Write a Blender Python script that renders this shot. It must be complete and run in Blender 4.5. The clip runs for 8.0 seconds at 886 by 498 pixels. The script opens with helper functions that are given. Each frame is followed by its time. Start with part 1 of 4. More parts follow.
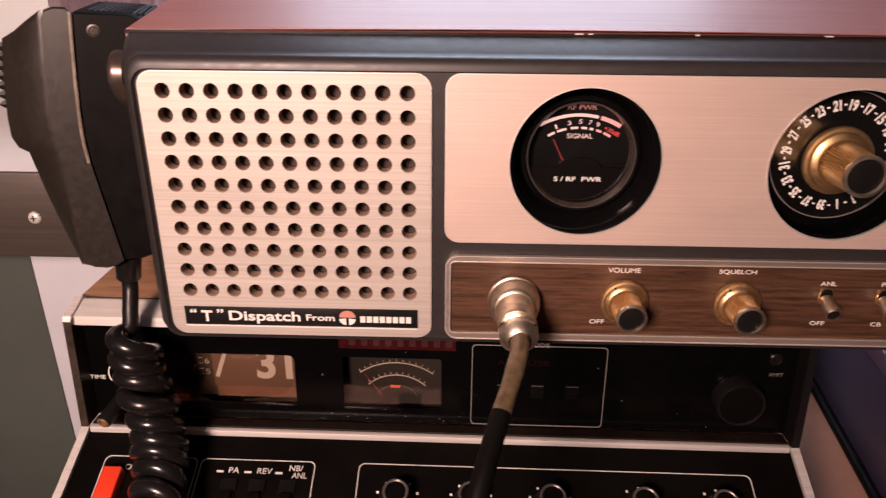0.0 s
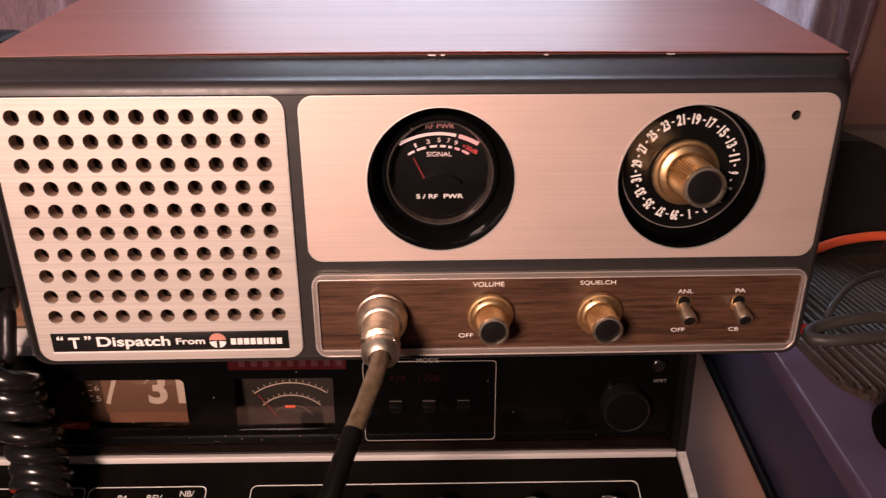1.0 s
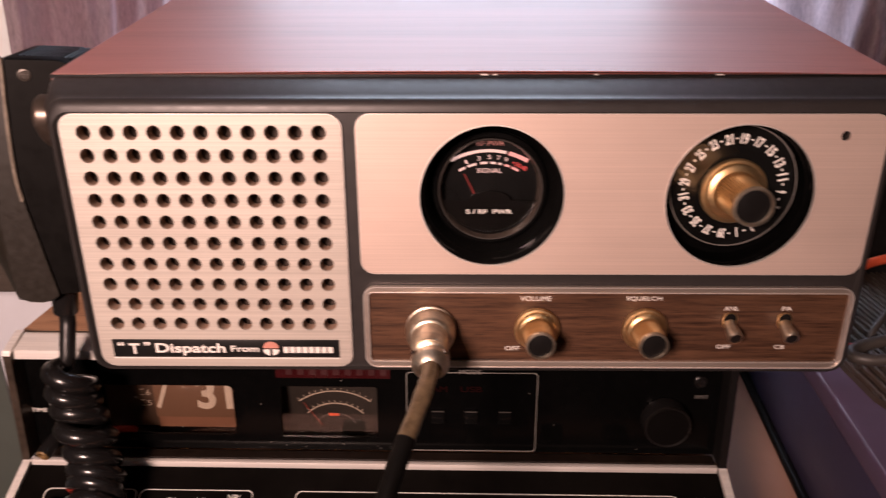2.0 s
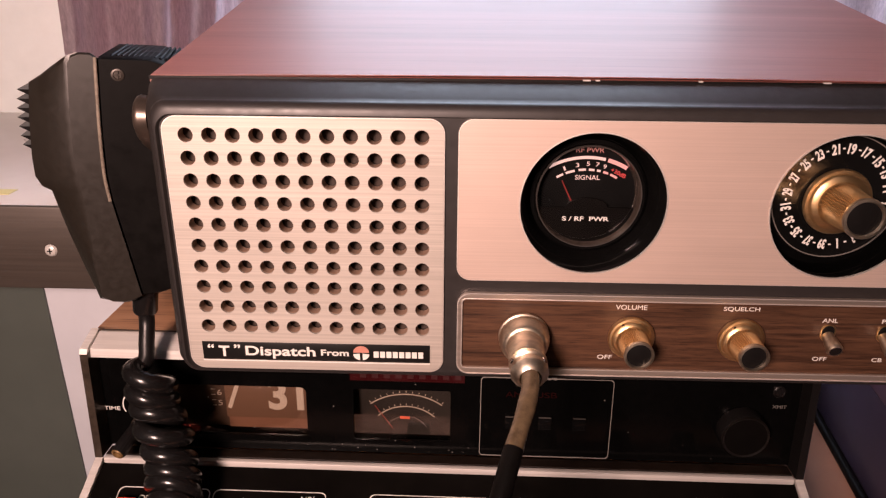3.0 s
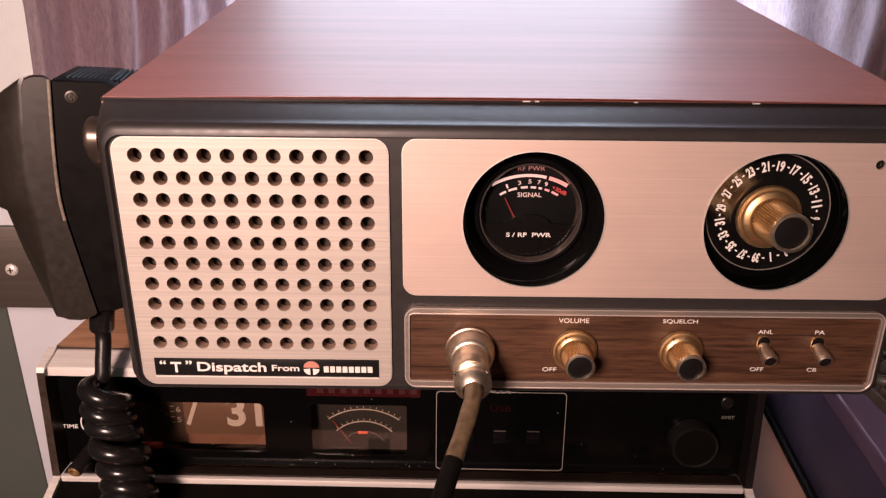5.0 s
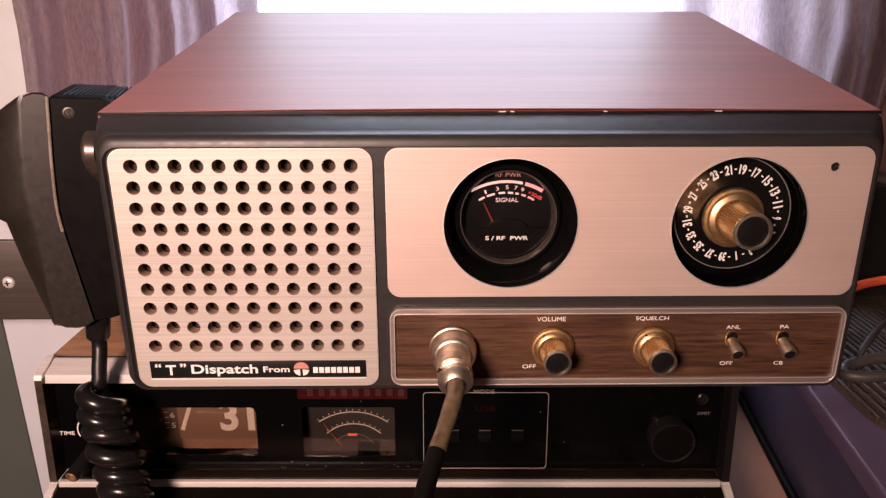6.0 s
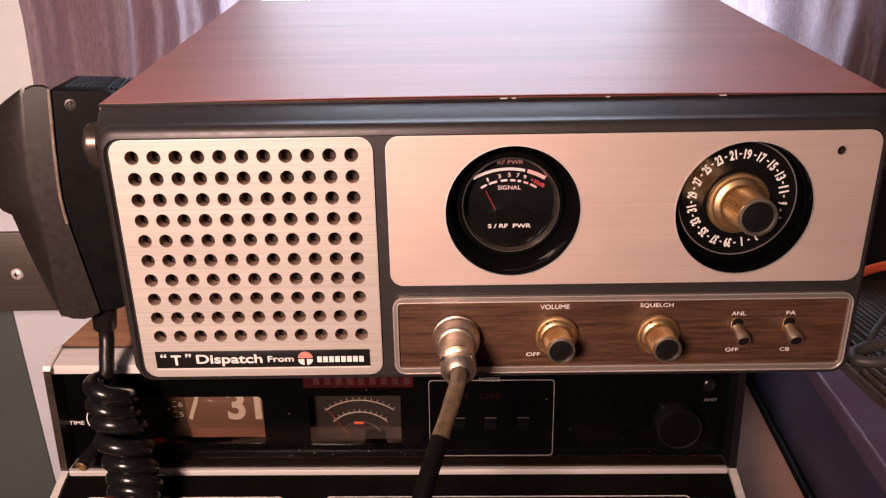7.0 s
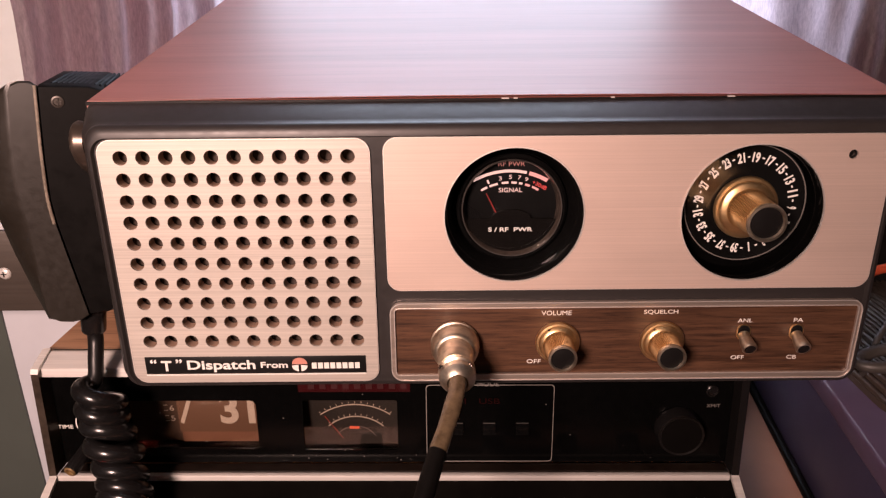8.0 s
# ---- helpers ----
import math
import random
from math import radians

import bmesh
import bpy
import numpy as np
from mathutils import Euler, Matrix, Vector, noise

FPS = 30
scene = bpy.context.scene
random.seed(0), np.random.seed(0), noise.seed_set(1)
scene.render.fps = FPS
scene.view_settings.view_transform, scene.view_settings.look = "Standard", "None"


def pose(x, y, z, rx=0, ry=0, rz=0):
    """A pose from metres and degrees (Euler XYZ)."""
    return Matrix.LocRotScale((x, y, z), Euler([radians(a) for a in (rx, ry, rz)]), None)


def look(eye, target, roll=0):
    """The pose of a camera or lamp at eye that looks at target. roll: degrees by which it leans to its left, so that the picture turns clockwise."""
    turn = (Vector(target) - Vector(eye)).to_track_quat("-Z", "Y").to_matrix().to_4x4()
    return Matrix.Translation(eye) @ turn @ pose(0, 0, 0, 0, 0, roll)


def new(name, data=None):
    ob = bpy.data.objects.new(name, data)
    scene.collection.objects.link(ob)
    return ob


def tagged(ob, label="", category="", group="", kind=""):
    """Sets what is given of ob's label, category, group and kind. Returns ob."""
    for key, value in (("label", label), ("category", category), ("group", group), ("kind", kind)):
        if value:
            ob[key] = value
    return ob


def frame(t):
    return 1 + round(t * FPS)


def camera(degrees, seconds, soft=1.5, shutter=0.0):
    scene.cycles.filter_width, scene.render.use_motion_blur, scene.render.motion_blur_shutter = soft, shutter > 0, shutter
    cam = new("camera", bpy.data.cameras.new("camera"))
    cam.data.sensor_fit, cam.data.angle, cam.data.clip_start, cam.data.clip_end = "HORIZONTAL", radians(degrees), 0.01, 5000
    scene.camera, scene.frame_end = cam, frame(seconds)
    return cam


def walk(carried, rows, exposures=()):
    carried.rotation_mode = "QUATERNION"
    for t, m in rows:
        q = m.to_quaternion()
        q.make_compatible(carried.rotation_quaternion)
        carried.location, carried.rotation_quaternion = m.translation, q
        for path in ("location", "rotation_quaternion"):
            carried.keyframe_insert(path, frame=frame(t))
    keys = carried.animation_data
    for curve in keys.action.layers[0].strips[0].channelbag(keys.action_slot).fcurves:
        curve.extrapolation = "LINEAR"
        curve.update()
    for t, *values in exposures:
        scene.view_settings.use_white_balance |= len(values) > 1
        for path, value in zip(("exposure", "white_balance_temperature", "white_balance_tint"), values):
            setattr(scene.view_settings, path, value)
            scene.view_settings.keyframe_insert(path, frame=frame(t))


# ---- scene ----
cam = camera(63.17, 8.0, soft=1.25, shutter=0.5)
PATH = [
    (0, (0.10987, -0.26229, 0.33081), (0.10075, 0.10613, 0.17531), 0.43),
    (0.5, (0.12845, -0.26367, 0.33124), (0.12582, 0.10571, 0.17777), -0.20),
    (1, (0.14948, -0.26532, 0.33353), (0.16025, 0.10616, 0.18561), -0.08),
    (1.5, (0.15611, -0.27044, 0.33475), (0.16638, 0.10130, 0.18742), -0.17),
    (2, (0.14024, -0.27099, 0.33741), (0.13624, 0.10273, 0.19486), -0.08),
    (2.2, (0.12880, -0.26976, 0.33891), (0.12073, 0.10359, 0.19559), -0.09),
    (3.3, (0.10288, -0.26662, 0.34030), (0.09564, 0.10623, 0.19564), 0.80),
    (3.5, (0.10247, -0.26535, 0.33896), (0.09711, 0.10755, 0.19432), 1.04),
    (4, (0.10806, -0.26471, 0.33946), (0.10645, 0.10851, 0.19559), 0.75),
    (4.5, (0.12134, -0.26666, 0.34020), (0.12140, 0.10658, 0.19636), 0.31),
    (4.7, (0.12106, -0.27033, 0.34224), (0.12030, 0.10418, 0.20172), 0.59),
    (5.8, (0.12235, -0.28693, 0.34268), (0.12283, 0.09185, 0.21414), -0.14),
    (6, (0.12506, -0.29099, 0.34239), (0.12871, 0.08834, 0.21550), -0.07),
    (6.5, (0.12707, -0.29112, 0.34291), (0.12678, 0.08644, 0.21084), -0.30),
    (7, (0.12896, -0.28976, 0.34270), (0.12626, 0.08720, 0.20893), -0.91),
    (7.5, (0.12818, -0.28388, 0.34263), (0.12584, 0.09248, 0.20716), -0.76),
    (8, (0.12786, -0.27947, 0.34424), (0.12722, 0.09609, 0.20658), -0.54),
]
walk(cam, [(t, look(eye, target, roll)) for t, eye, target, roll in PATH])

# ---- light ----
EXPOSURE = 0.0
scene.view_settings.exposure = EXPOSURE
world = bpy.data.worlds.new("world")
scene.world = world
world.use_nodes = True
sky = world.node_tree.nodes.new("ShaderNodeTexSky")
sky.sky_type = "NISHITA"
sky.sun_disc = False
sky.sun_elevation = radians(35)
sky.sun_rotation = radians(200)
world.node_tree.links.new(sky.outputs[0], world.node_tree.nodes["Background"].inputs[0])
world.node_tree.nodes["Background"].inputs[1].default_value = 0.1


def lamp(name, kind, energy, colour, m, size=0.1, size_y=None):
    data = bpy.data.lights.new(name, kind)
    data.energy, data.color = energy, colour
    if kind == "AREA":
        data.size = size
        if size_y:
            data.shape, data.size_y = "RECTANGLE", size_y
    elif kind == "SPOT":
        data.shadow_soft_size, data.spot_size, data.spot_blend = size, radians(96), 1.0
    ob = new(name, data)
    ob.matrix_world = m
    return ob


# the room's warm lamp, up and to the side behind the camera, and the daylight in the window
lamp("room_lamp", "SPOT", 44.0, (1.0, 0.665, 0.575), look((-0.125, -0.63, 0.48), (-0.04, 0.05, 0.28)), 0.085)


# ---- materials ----
def nodes_of(name):
    m = bpy.data.materials.new(name)
    m.use_nodes = True
    t = m.node_tree
    return m, t.nodes, t.links, t.nodes["Principled BSDF"]


def coords(n, l, scale=(1, 1, 1)):
    tc, mp = n.new("ShaderNodeTexCoord"), n.new("ShaderNodeMapping")
    mp.inputs["Scale"].default_value = scale
    l.new(tc.outputs["Object"], mp.inputs["Vector"])
    return mp.outputs["Vector"]


def noise_of(n, l, vec, scale, detail=4.0, rough=0.6):
    x = n.new("ShaderNodeTexNoise")
    x.inputs["Scale"].default_value, x.inputs["Detail"].default_value, x.inputs["Roughness"].default_value = scale, detail, rough
    l.new(vec, x.inputs["Vector"])
    return x.outputs["Fac"]


def ramp(n, l, fac, stops):
    r = n.new("ShaderNodeValToRGB")
    while len(r.color_ramp.elements) < len(stops):
        r.color_ramp.elements.new(0.5)
    for e, (p, c) in zip(r.color_ramp.elements, stops):
        e.position, e.color = p, (*c, 1) if len(c) == 3 else c
    l.new(fac, r.inputs["Fac"])
    return r.outputs["Color"]


def bumped(n, l, bsdf, height, strength=0.2, distance=0.001):
    b = n.new("ShaderNodeBump")
    b.inputs["Strength"].default_value, b.inputs["Distance"].default_value = strength, distance
    l.new(height, b.inputs["Height"])
    l.new(b.outputs["Normal"], bsdf.inputs["Normal"])


def grey(v):
    return (v, v, v)


def plain(name, colour, rough=0.5, metal=0.0, vary=0.15, scale=120.0, bump=0.0, coat=0.0, emit=None, strength=0.0, rvary=0.12, spec=0.5):
    """A surface of one paint with fine mottling in colour and gloss."""
    m, n, l, b = nodes_of(name)
    vec = coords(n, l)
    fine, broad = noise_of(n, l, vec, scale), noise_of(n, l, vec, scale * 0.12, 3.0)
    mix = n.new("ShaderNodeMath")
    mix.operation = "MULTIPLY_ADD"
    mix.inputs[1].default_value = 0.5
    l.new(fine, mix.inputs[0])
    half = n.new("ShaderNodeMath")
    half.operation = "MULTIPLY"
    half.inputs[1].default_value = 0.5
    l.new(broad, half.inputs[0])
    l.new(half.outputs[0], mix.inputs[2])
    lo, hi = tuple(c * (1 - vary) for c in colour), tuple(min(1, c * (1 + vary)) for c in colour)
    l.new(ramp(n, l, mix.outputs[0], [(0.3, lo), (0.7, hi)]), b.inputs["Base Color"])
    l.new(ramp(n, l, broad, [(0.3, grey(max(0.02, rough - rvary))), (0.75, grey(min(1, rough + rvary)))]), b.inputs["Roughness"])
    b.inputs["Metallic"].default_value = metal
    b.inputs["Coat Weight"].default_value = coat
    b.inputs["Specular IOR Level"].default_value = spec
    if emit:
        b.inputs["Emission Color"].default_value = (*emit, 1)
        b.inputs["Emission Strength"].default_value = strength
    if bump:
        bumped(n, l, b, fine, bump, 0.0004)
    return m


def brushed(name, colour, rough, stretch=(6, 400, 900), metal=1.0, contrast=0.12, bump=0.12):
    """Metal or foil with fine lines along x."""
    m, n, l, b = nodes_of(name)
    lines = noise_of(n, l, coords(n, l, stretch), 1.0, 5.0, 0.7)
    broad = noise_of(n, l, coords(n, l, (14, 14, 30)), 1.0, 3.0)
    spots = noise_of(n, l, coords(n, l, (300, 300, 300)), 1.0, 2.0)
    lo, hi = tuple(c * (1 - contrast) for c in colour), tuple(min(1, c * (1 + contrast)) for c in colour)
    c1 = ramp(n, l, lines, [(0.3, lo), (0.7, hi)])
    mix = n.new("ShaderNodeMix")
    mix.data_type, mix.blend_type = "RGBA", "MULTIPLY"
    mix.inputs["Factor"].default_value = 0.6
    l.new(c1, mix.inputs["A"])
    l.new(ramp(n, l, broad, [(0.3, grey(0.86)), (0.65, grey(1.0))]), mix.inputs["B"])
    l.new(mix.outputs["Result"], b.inputs["Base Color"])
    l.new(ramp(n, l, lines, [(0.2, grey(rough - 0.03)), (0.8, grey(rough + 0.03))]), b.inputs["Roughness"])
    b.inputs["Metallic"].default_value = metal
    bumped(n, l, b, lines, bump, 0.0002)
    return m


def wood(name, dark, mid, light, rough, stretch, coat=0.0, bump=0.1, spec=0.5, pore=0.45, rvary=0.025):
    """Wood-grain laminate with pores and streaks along its grain."""
    m, n, l, b = nodes_of(name)
    vec = coords(n, l, stretch)
    streak = noise_of(n, l, vec, 1.0, 6.0, 0.65)
    pores = noise_of(n, l, coords(n, l, tuple(4 * s for s in stretch)), 1.0, 3.0, 0.7)
    broad = noise_of(n, l, coords(n, l, tuple(0.25 * s for s in stretch)), 1.0, 2.0)
    c1 = ramp(n, l, streak, [(0.32, dark), (0.5, mid), (0.68, light)])
    c2 = ramp(n, l, pores, [(0.34, grey(pore)), (0.46, grey(1.0))])
    c3 = ramp(n, l, broad, [(0.3, grey(0.75)), (0.7, grey(1.0))])
    for c, f in ((c2, 0.7), (c3, 0.8)):
        mix = n.new("ShaderNodeMix")
        mix.data_type, mix.blend_type = "RGBA", "MULTIPLY"
        mix.inputs["Factor"].default_value = f
        l.new(c1, mix.inputs["A"])
        l.new(c, mix.inputs["B"])
        c1 = mix.outputs["Result"]
    l.new(c1, b.inputs["Base Color"])
    l.new(ramp(n, l, streak, [(0.2, grey(rough + rvary)), (0.8, grey(rough - rvary))]), b.inputs["Roughness"])
    b.inputs["Coat Weight"].default_value = coat
    b.inputs["Coat Roughness"].default_value = 0.15
    b.inputs["Specular IOR Level"].default_value = spec
    bumped(n, l, b, pores, bump, 0.0002)
    return m


def clear(name, colour=(1, 1, 1), rough=0.02):
    m, n, l, b = nodes_of(name)
    n.remove(b)
    tr, gl, mixer = n.new("ShaderNodeBsdfTransparent"), n.new("ShaderNodeBsdfGlossy"), n.new("ShaderNodeMixShader")
    tr.inputs["Color"].default_value = (*colour, 1)
    gl.inputs["Roughness"].default_value = rough
    mixer.inputs[0].default_value = 0.045
    l.new(tr.outputs[0], mixer.inputs[1])
    l.new(gl.outputs[0], mixer.inputs[2])
    l.new(mixer.outputs[0], n["Material Output"].inputs["Surface"])
    return m


def curtain_cloth(name, colour, through_colour):
    """Crinkled satin: a dull weave with fine creases across the folds, letting some daylight through."""
    m, n, l, b = nodes_of(name)
    weave = noise_of(n, l, coords(n, l, (500, 500, 120)), 1.0, 4.0, 0.7)
    slub = noise_of(n, l, coords(n, l, (45, 45, 12)), 1.0, 4.0)
    crease = noise_of(n, l, coords(n, l, (90, 90, 420)), 1.0, 5.0, 0.65)
    lo, hi = tuple(c * 0.75 for c in colour), tuple(min(1, c * 1.25) for c in colour)
    l.new(ramp(n, l, slub, [(0.3, lo), (0.7, hi)]), b.inputs["Base Color"])
    b.inputs["Roughness"].default_value = 0.4
    b.inputs["Specular IOR Level"].default_value = 0.7
    bumped(n, l, b, crease, 0.55, 0.0016)
    tl, mixer = n.new("ShaderNodeBsdfTranslucent"), n.new("ShaderNodeMixShader")
    l.new(ramp(n, l, weave, [(0.3, tuple(c * 0.6 for c in through_colour)), (0.7, through_colour)]), tl.inputs["Color"])
    mixer.inputs[0].default_value = 0.6
    l.new(b.outputs[0], mixer.inputs[1])
    l.new(tl.outputs[0], mixer.inputs[2])
    l.new(mixer.outputs[0], n["Material Output"].inputs["Surface"])
    return m


def glow(name, colour, strength):
    m, n, l, b = nodes_of(name)
    b.inputs["Base Color"].default_value = (*[0.3 * c for c in colour], 1)
    b.inputs["Emission Color"].default_value = (*colour, 1)
    b.inputs["Emission Strength"].default_value = strength
    return m


# one aluminium in two tints: pink room and yellow lamp reflections put into the colour
ALU_ROOM_TINT = brushed("aluminium_room_tint", (0.655, 0.53, 0.465), 0.6, (6, 900, 2600), metal=0.6, contrast=0.08, bump=0.03)
ALU_LAMP_TINT = brushed("aluminium_lamp_tint", (0.535, 0.495, 0.445), 0.6, (5, 900, 1500), metal=0.55, contrast=0.16, bump=0.04)
FRAME = brushed("warm_aluminium_frame", (0.66, 0.57, 0.5), 0.38, (6, 500, 500), metal=0.85, contrast=0.12)
ALU_EDGE = brushed("polished_aluminium_edge", (0.84, 0.79, 0.74), 0.45, (6, 300, 300), metal=0.75)
WALNUT = wood("walnut_foil", (0.03, 0.0135, 0.0075), (0.075, 0.036, 0.02), (0.112, 0.056, 0.031), 0.42, (28, 500, 620))
CASE_WOOD = wood("cabinet_wood_vinyl", (0.285, 0.09, 0.068), (0.315, 0.102, 0.077), (0.345, 0.115, 0.087), 0.52, (5, 110, 300), bump=0.002, spec=1.0, pore=0.85, rvary=0.005)
LOW_WOOD = wood("teak_vinyl", (0.33, 0.165, 0.085), (0.43, 0.225, 0.12), (0.5, 0.28, 0.155), 0.45, (9, 120, 120), bump=0.05)
BEZEL = plain("bezel_plastic", (0.021, 0.0185, 0.018), 0.43, vary=0.1, scale=2200, bump=0.06, rvary=0.05, spec=0.5)
BLACK = plain("black_plastic", (0.0065, 0.006, 0.006), 0.36, vary=0.1, scale=900, bump=0.05, rvary=0.04, spec=0.3)
GLOSS = plain("gloss_black", (0.004, 0.004, 0.004), 0.08, vary=0.3, scale=200, rvary=0.04, spec=0.18)
GLASS_BLACK = plain("black_glass", (0.002, 0.002, 0.002), 0.12, vary=0.3, scale=200, rvary=0.04, spec=0.1)
GLASS_FLAT = plain("dark_ledge", (0.011, 0.007, 0.005), 0.5, vary=0.6, scale=260, spec=0.2)
HOLLOW = plain("grille_moulding", (0.3, 0.2, 0.145), 0.6, vary=0.2, scale=300)
CLOTH = plain("speaker_cloth", (0.045, 0.03, 0.023), 0.9, vary=0.4, scale=900, bump=0.5)
GOLD = brushed("brass_anodised", (0.86, 0.60, 0.31), 0.38, (60, 500, 500), contrast=0.1)
NICKEL = brushed("aged_nickel", (0.74, 0.645, 0.51), 0.38, (80, 300, 300), contrast=0.25)
CHROME = plain("chrome", (0.75, 0.73, 0.7), 0.14, 1.0, vary=0.05, scale=300)
SHEATH = plain("beige_cable_sleeve", (0.11, 0.078, 0.045), 0.26, vary=0.55, scale=330)
RUBBER = plain("black_rubber", (0.007, 0.0065, 0.0065), 0.24, vary=0.25, scale=250, rvary=0.05)
MIC = plain("mic_shell", (0.0155, 0.0128, 0.0098), 0.38, vary=0.1, scale=2600, bump=0.15, rvary=0.05)
MIC_BACK = plain("mic_back", (0.003, 0.0027, 0.0025), 0.5, vary=0.2, scale=900, bump=0.05, spec=0.09)
WHITE_INK = plain("white_ink", (0.72, 0.7, 0.66), 0.6, vary=0.06)
DIM_INK = plain("dull_ink", (0.14, 0.13, 0.12), 0.6, vary=0.2)
RED_DIM = plain("dull_red_ink", (0.010, 0.001, 0.001), 0.6, vary=0.2, spec=0.05)
CRIMSON = plain("embossed_red_tape", (0.03, 0.003, 0.004), 0.3, vary=0.2)
CRIMSON_INK = plain("embossed_letters", (0.034, 0.0045, 0.0055), 0.5, vary=0.2)
LABEL = plain("label_black", (0.008, 0.008, 0.008), 0.35, vary=0.2)
SALMON = plain("badge_salmon", (0.5, 0.22, 0.17), 0.5, vary=0.05)
RIBS = plain("rib_black", (0.004, 0.0045, 0.006), 0.7, vary=0.2, spec=0.12)
RING_DULL = plain("dull_ring", (0.12, 0.11, 0.1), 0.35, 0.4, vary=0.2)
BUTTON_EDGE = plain("button_edge", (0.055, 0.05, 0.045), 0.5, vary=0.2)
KNOB_DARK = plain("knob_dark", (0.0025, 0.0022, 0.002), 0.5, vary=0.3, spec=0.08)
PANEL = plain("black_metal_panel", (0.0035, 0.003, 0.0026), 0.5, vary=0.5, scale=90, spec=0.04)
SMOKED = clear("smoked_window", (0.86, 0.82, 0.78), 0.03)
LENS = clear("clear_lens", (0.95, 0.95, 0.95), 0.03)
TRIM = brushed("silver_trim", (0.77, 0.74, 0.70), 0.42, (10, 500, 500), metal=0.35, contrast=0.14)
WORN = plain("worn_trim", (0.06, 0.045, 0.034), 0.4, 0.5, vary=0.6, scale=260)
RED = plain("red_rocker", (0.72, 0.05, 0.02), 0.35, vary=0.08)
CARD = plain("clock_card", (0.135, 0.077, 0.048), 0.6, vary=0.12, scale=60)
# lower part of the card, the clock lamp's warm glow painted into its colour
CARD_GLOW = plain("clock_card_glow", (0.165, 0.08, 0.047), 0.6, vary=0.12, scale=60)
CARD_DARK = plain("clock_drum", (0.06, 0.035, 0.022), 0.6, vary=0.2, scale=60)
CREAM_INK = plain("cream_ink", (0.5, 0.44, 0.37), 0.6, vary=0.06)
GAUGE = plain("gauge_face", (0.02, 0.017, 0.015), 0.6, vary=0.2, scale=80)
LIT_WHITE = glow("lit_scale_white", (1.0, 0.62, 0.55), 0.8)
LIT_PINK = glow("lit_scale_pink", (1.0, 0.4, 0.36), 0.8)
LIT_RED = glow("lit_scale_red", (1.0, 0.1, 0.09), 0.6)
LIT_DIM = glow("lit_scale_dim", (1.0, 0.4, 0.34), 0.22)
# red needle; the meter's light on it is given as emission
NEEDLE = glow("needle_red_glow", (0.4, 0.03, 0.025), 0.2)
DIAL_FACE = plain("dial_black", (0.004, 0.004, 0.004), 0.25, vary=0.2, spec=0.3)
WALL = plain("wall_paint", (0.77, 0.83, 0.83), 0.75, vary=0.05, scale=60, bump=0.15)
# white board with the daylight's lilac tint put into its colour
BOARD_DAYLIT = plain("white_board_daylit", (0.55, 0.58, 0.63), 0.45, vary=0.07, scale=30)
WHITEBOARD = plain("white_lacquer", (0.74, 0.71, 0.68), 0.35, vary=0.05, scale=40)
# white board too; the grey is the shadow lying on it, painted in
BOARD_SHADE = plain("white_board_shade", (0.074, 0.088, 0.078), 0.5, vary=0.08, scale=40)
RAIL = brushed("grey_rail_paint", (0.075, 0.062, 0.052), 0.42, (8, 200, 500), metal=0.3, contrast=0.15)
STEEL = plain("screw_steel", (0.72, 0.7, 0.66), 0.4, 0.35, vary=0.1, scale=400)
DESK = plain("desk_laminate", (0.36, 0.19, 0.125), 0.5, vary=0.08, scale=50)
VIOLET = plain("violet_lacquer", (0.105, 0.072, 0.12), 0.4, vary=0.12, scale=60)
NAVY = plain("navy_side", (0.048, 0.04, 0.075), 0.45, vary=0.2, scale=60)
ORANGE = plain("orange_cable", (0.85, 0.13, 0.05), 0.4, vary=0.08)
REDPLUG = plain("red_plug", (0.6, 0.03, 0.03), 0.4, vary=0.1)
CABLE_GREY = plain("dull_cable", (0.05, 0.045, 0.04), 0.45, vary=0.2, scale=150)
FIN = plain("fin_black", (0.06, 0.044, 0.034), 0.5, vary=0.3, scale=200, spec=0.3)
CURTAIN = curtain_cloth("curtain_satin", (0.1, 0.08, 0.1), (0.95, 0.75, 0.82))
YELLOW = plain("yellow_sticker", (0.85, 0.78, 0.35), 0.6, vary=0.05)
FLOOR = wood("floor_boards", (0.05, 0.03, 0.018), (0.09, 0.055, 0.033), (0.12, 0.075, 0.045), 0.5, (3, 30, 30))
DARKWALL = plain("dark_unseen_wall", (0.09, 0.06, 0.045), 0.6, vary=0.15, scale=20)
OUTSIDE = glow("bright_sky", (0.74, 0.82, 1.0), 7.4)


# ---- builders ----
def thing(name, base, label, category, turn=0.0, group="", kind=""):
    """An Empty at a thing's base; its parts are given in the place's metres before the turn."""
    ob = new(name)
    ob.empty_display_size = 0.01
    ob.matrix_world = pose(*base, 0, 0, turn)
    ob["at"] = base
    return tagged(ob, label, category, group, kind)


def base_of(ob):
    while ob.parent:
        ob = ob.parent
    return Vector(ob["at"]) if "at" in ob else Vector((0, 0, 0))


def link(name, mesh, material, parent=None, label="", smooth=True):
    if material:
        mesh.materials.clear()
        mesh.materials.append(material)
    if smooth:
        mesh.shade_smooth()
        mesh.set_sharp_from_angle(angle=radians(35))
    ob = new(name, mesh)
    if parent:
        ob.parent = parent
    if label:
        ob["label"] = label
    return ob


def leaned(bm):
    """Leans a part of the lower radio's glass front back a little."""
    for v in bm.verts:
        v.co.y += 0.06 * (v.co.z - 0.096)
    return bm


LEAN = Matrix(((1, 0, 0, 0), (0, 1, 0.06, -0.00576), (0, 0, 1, 0), (0, 0, 0, 1)))


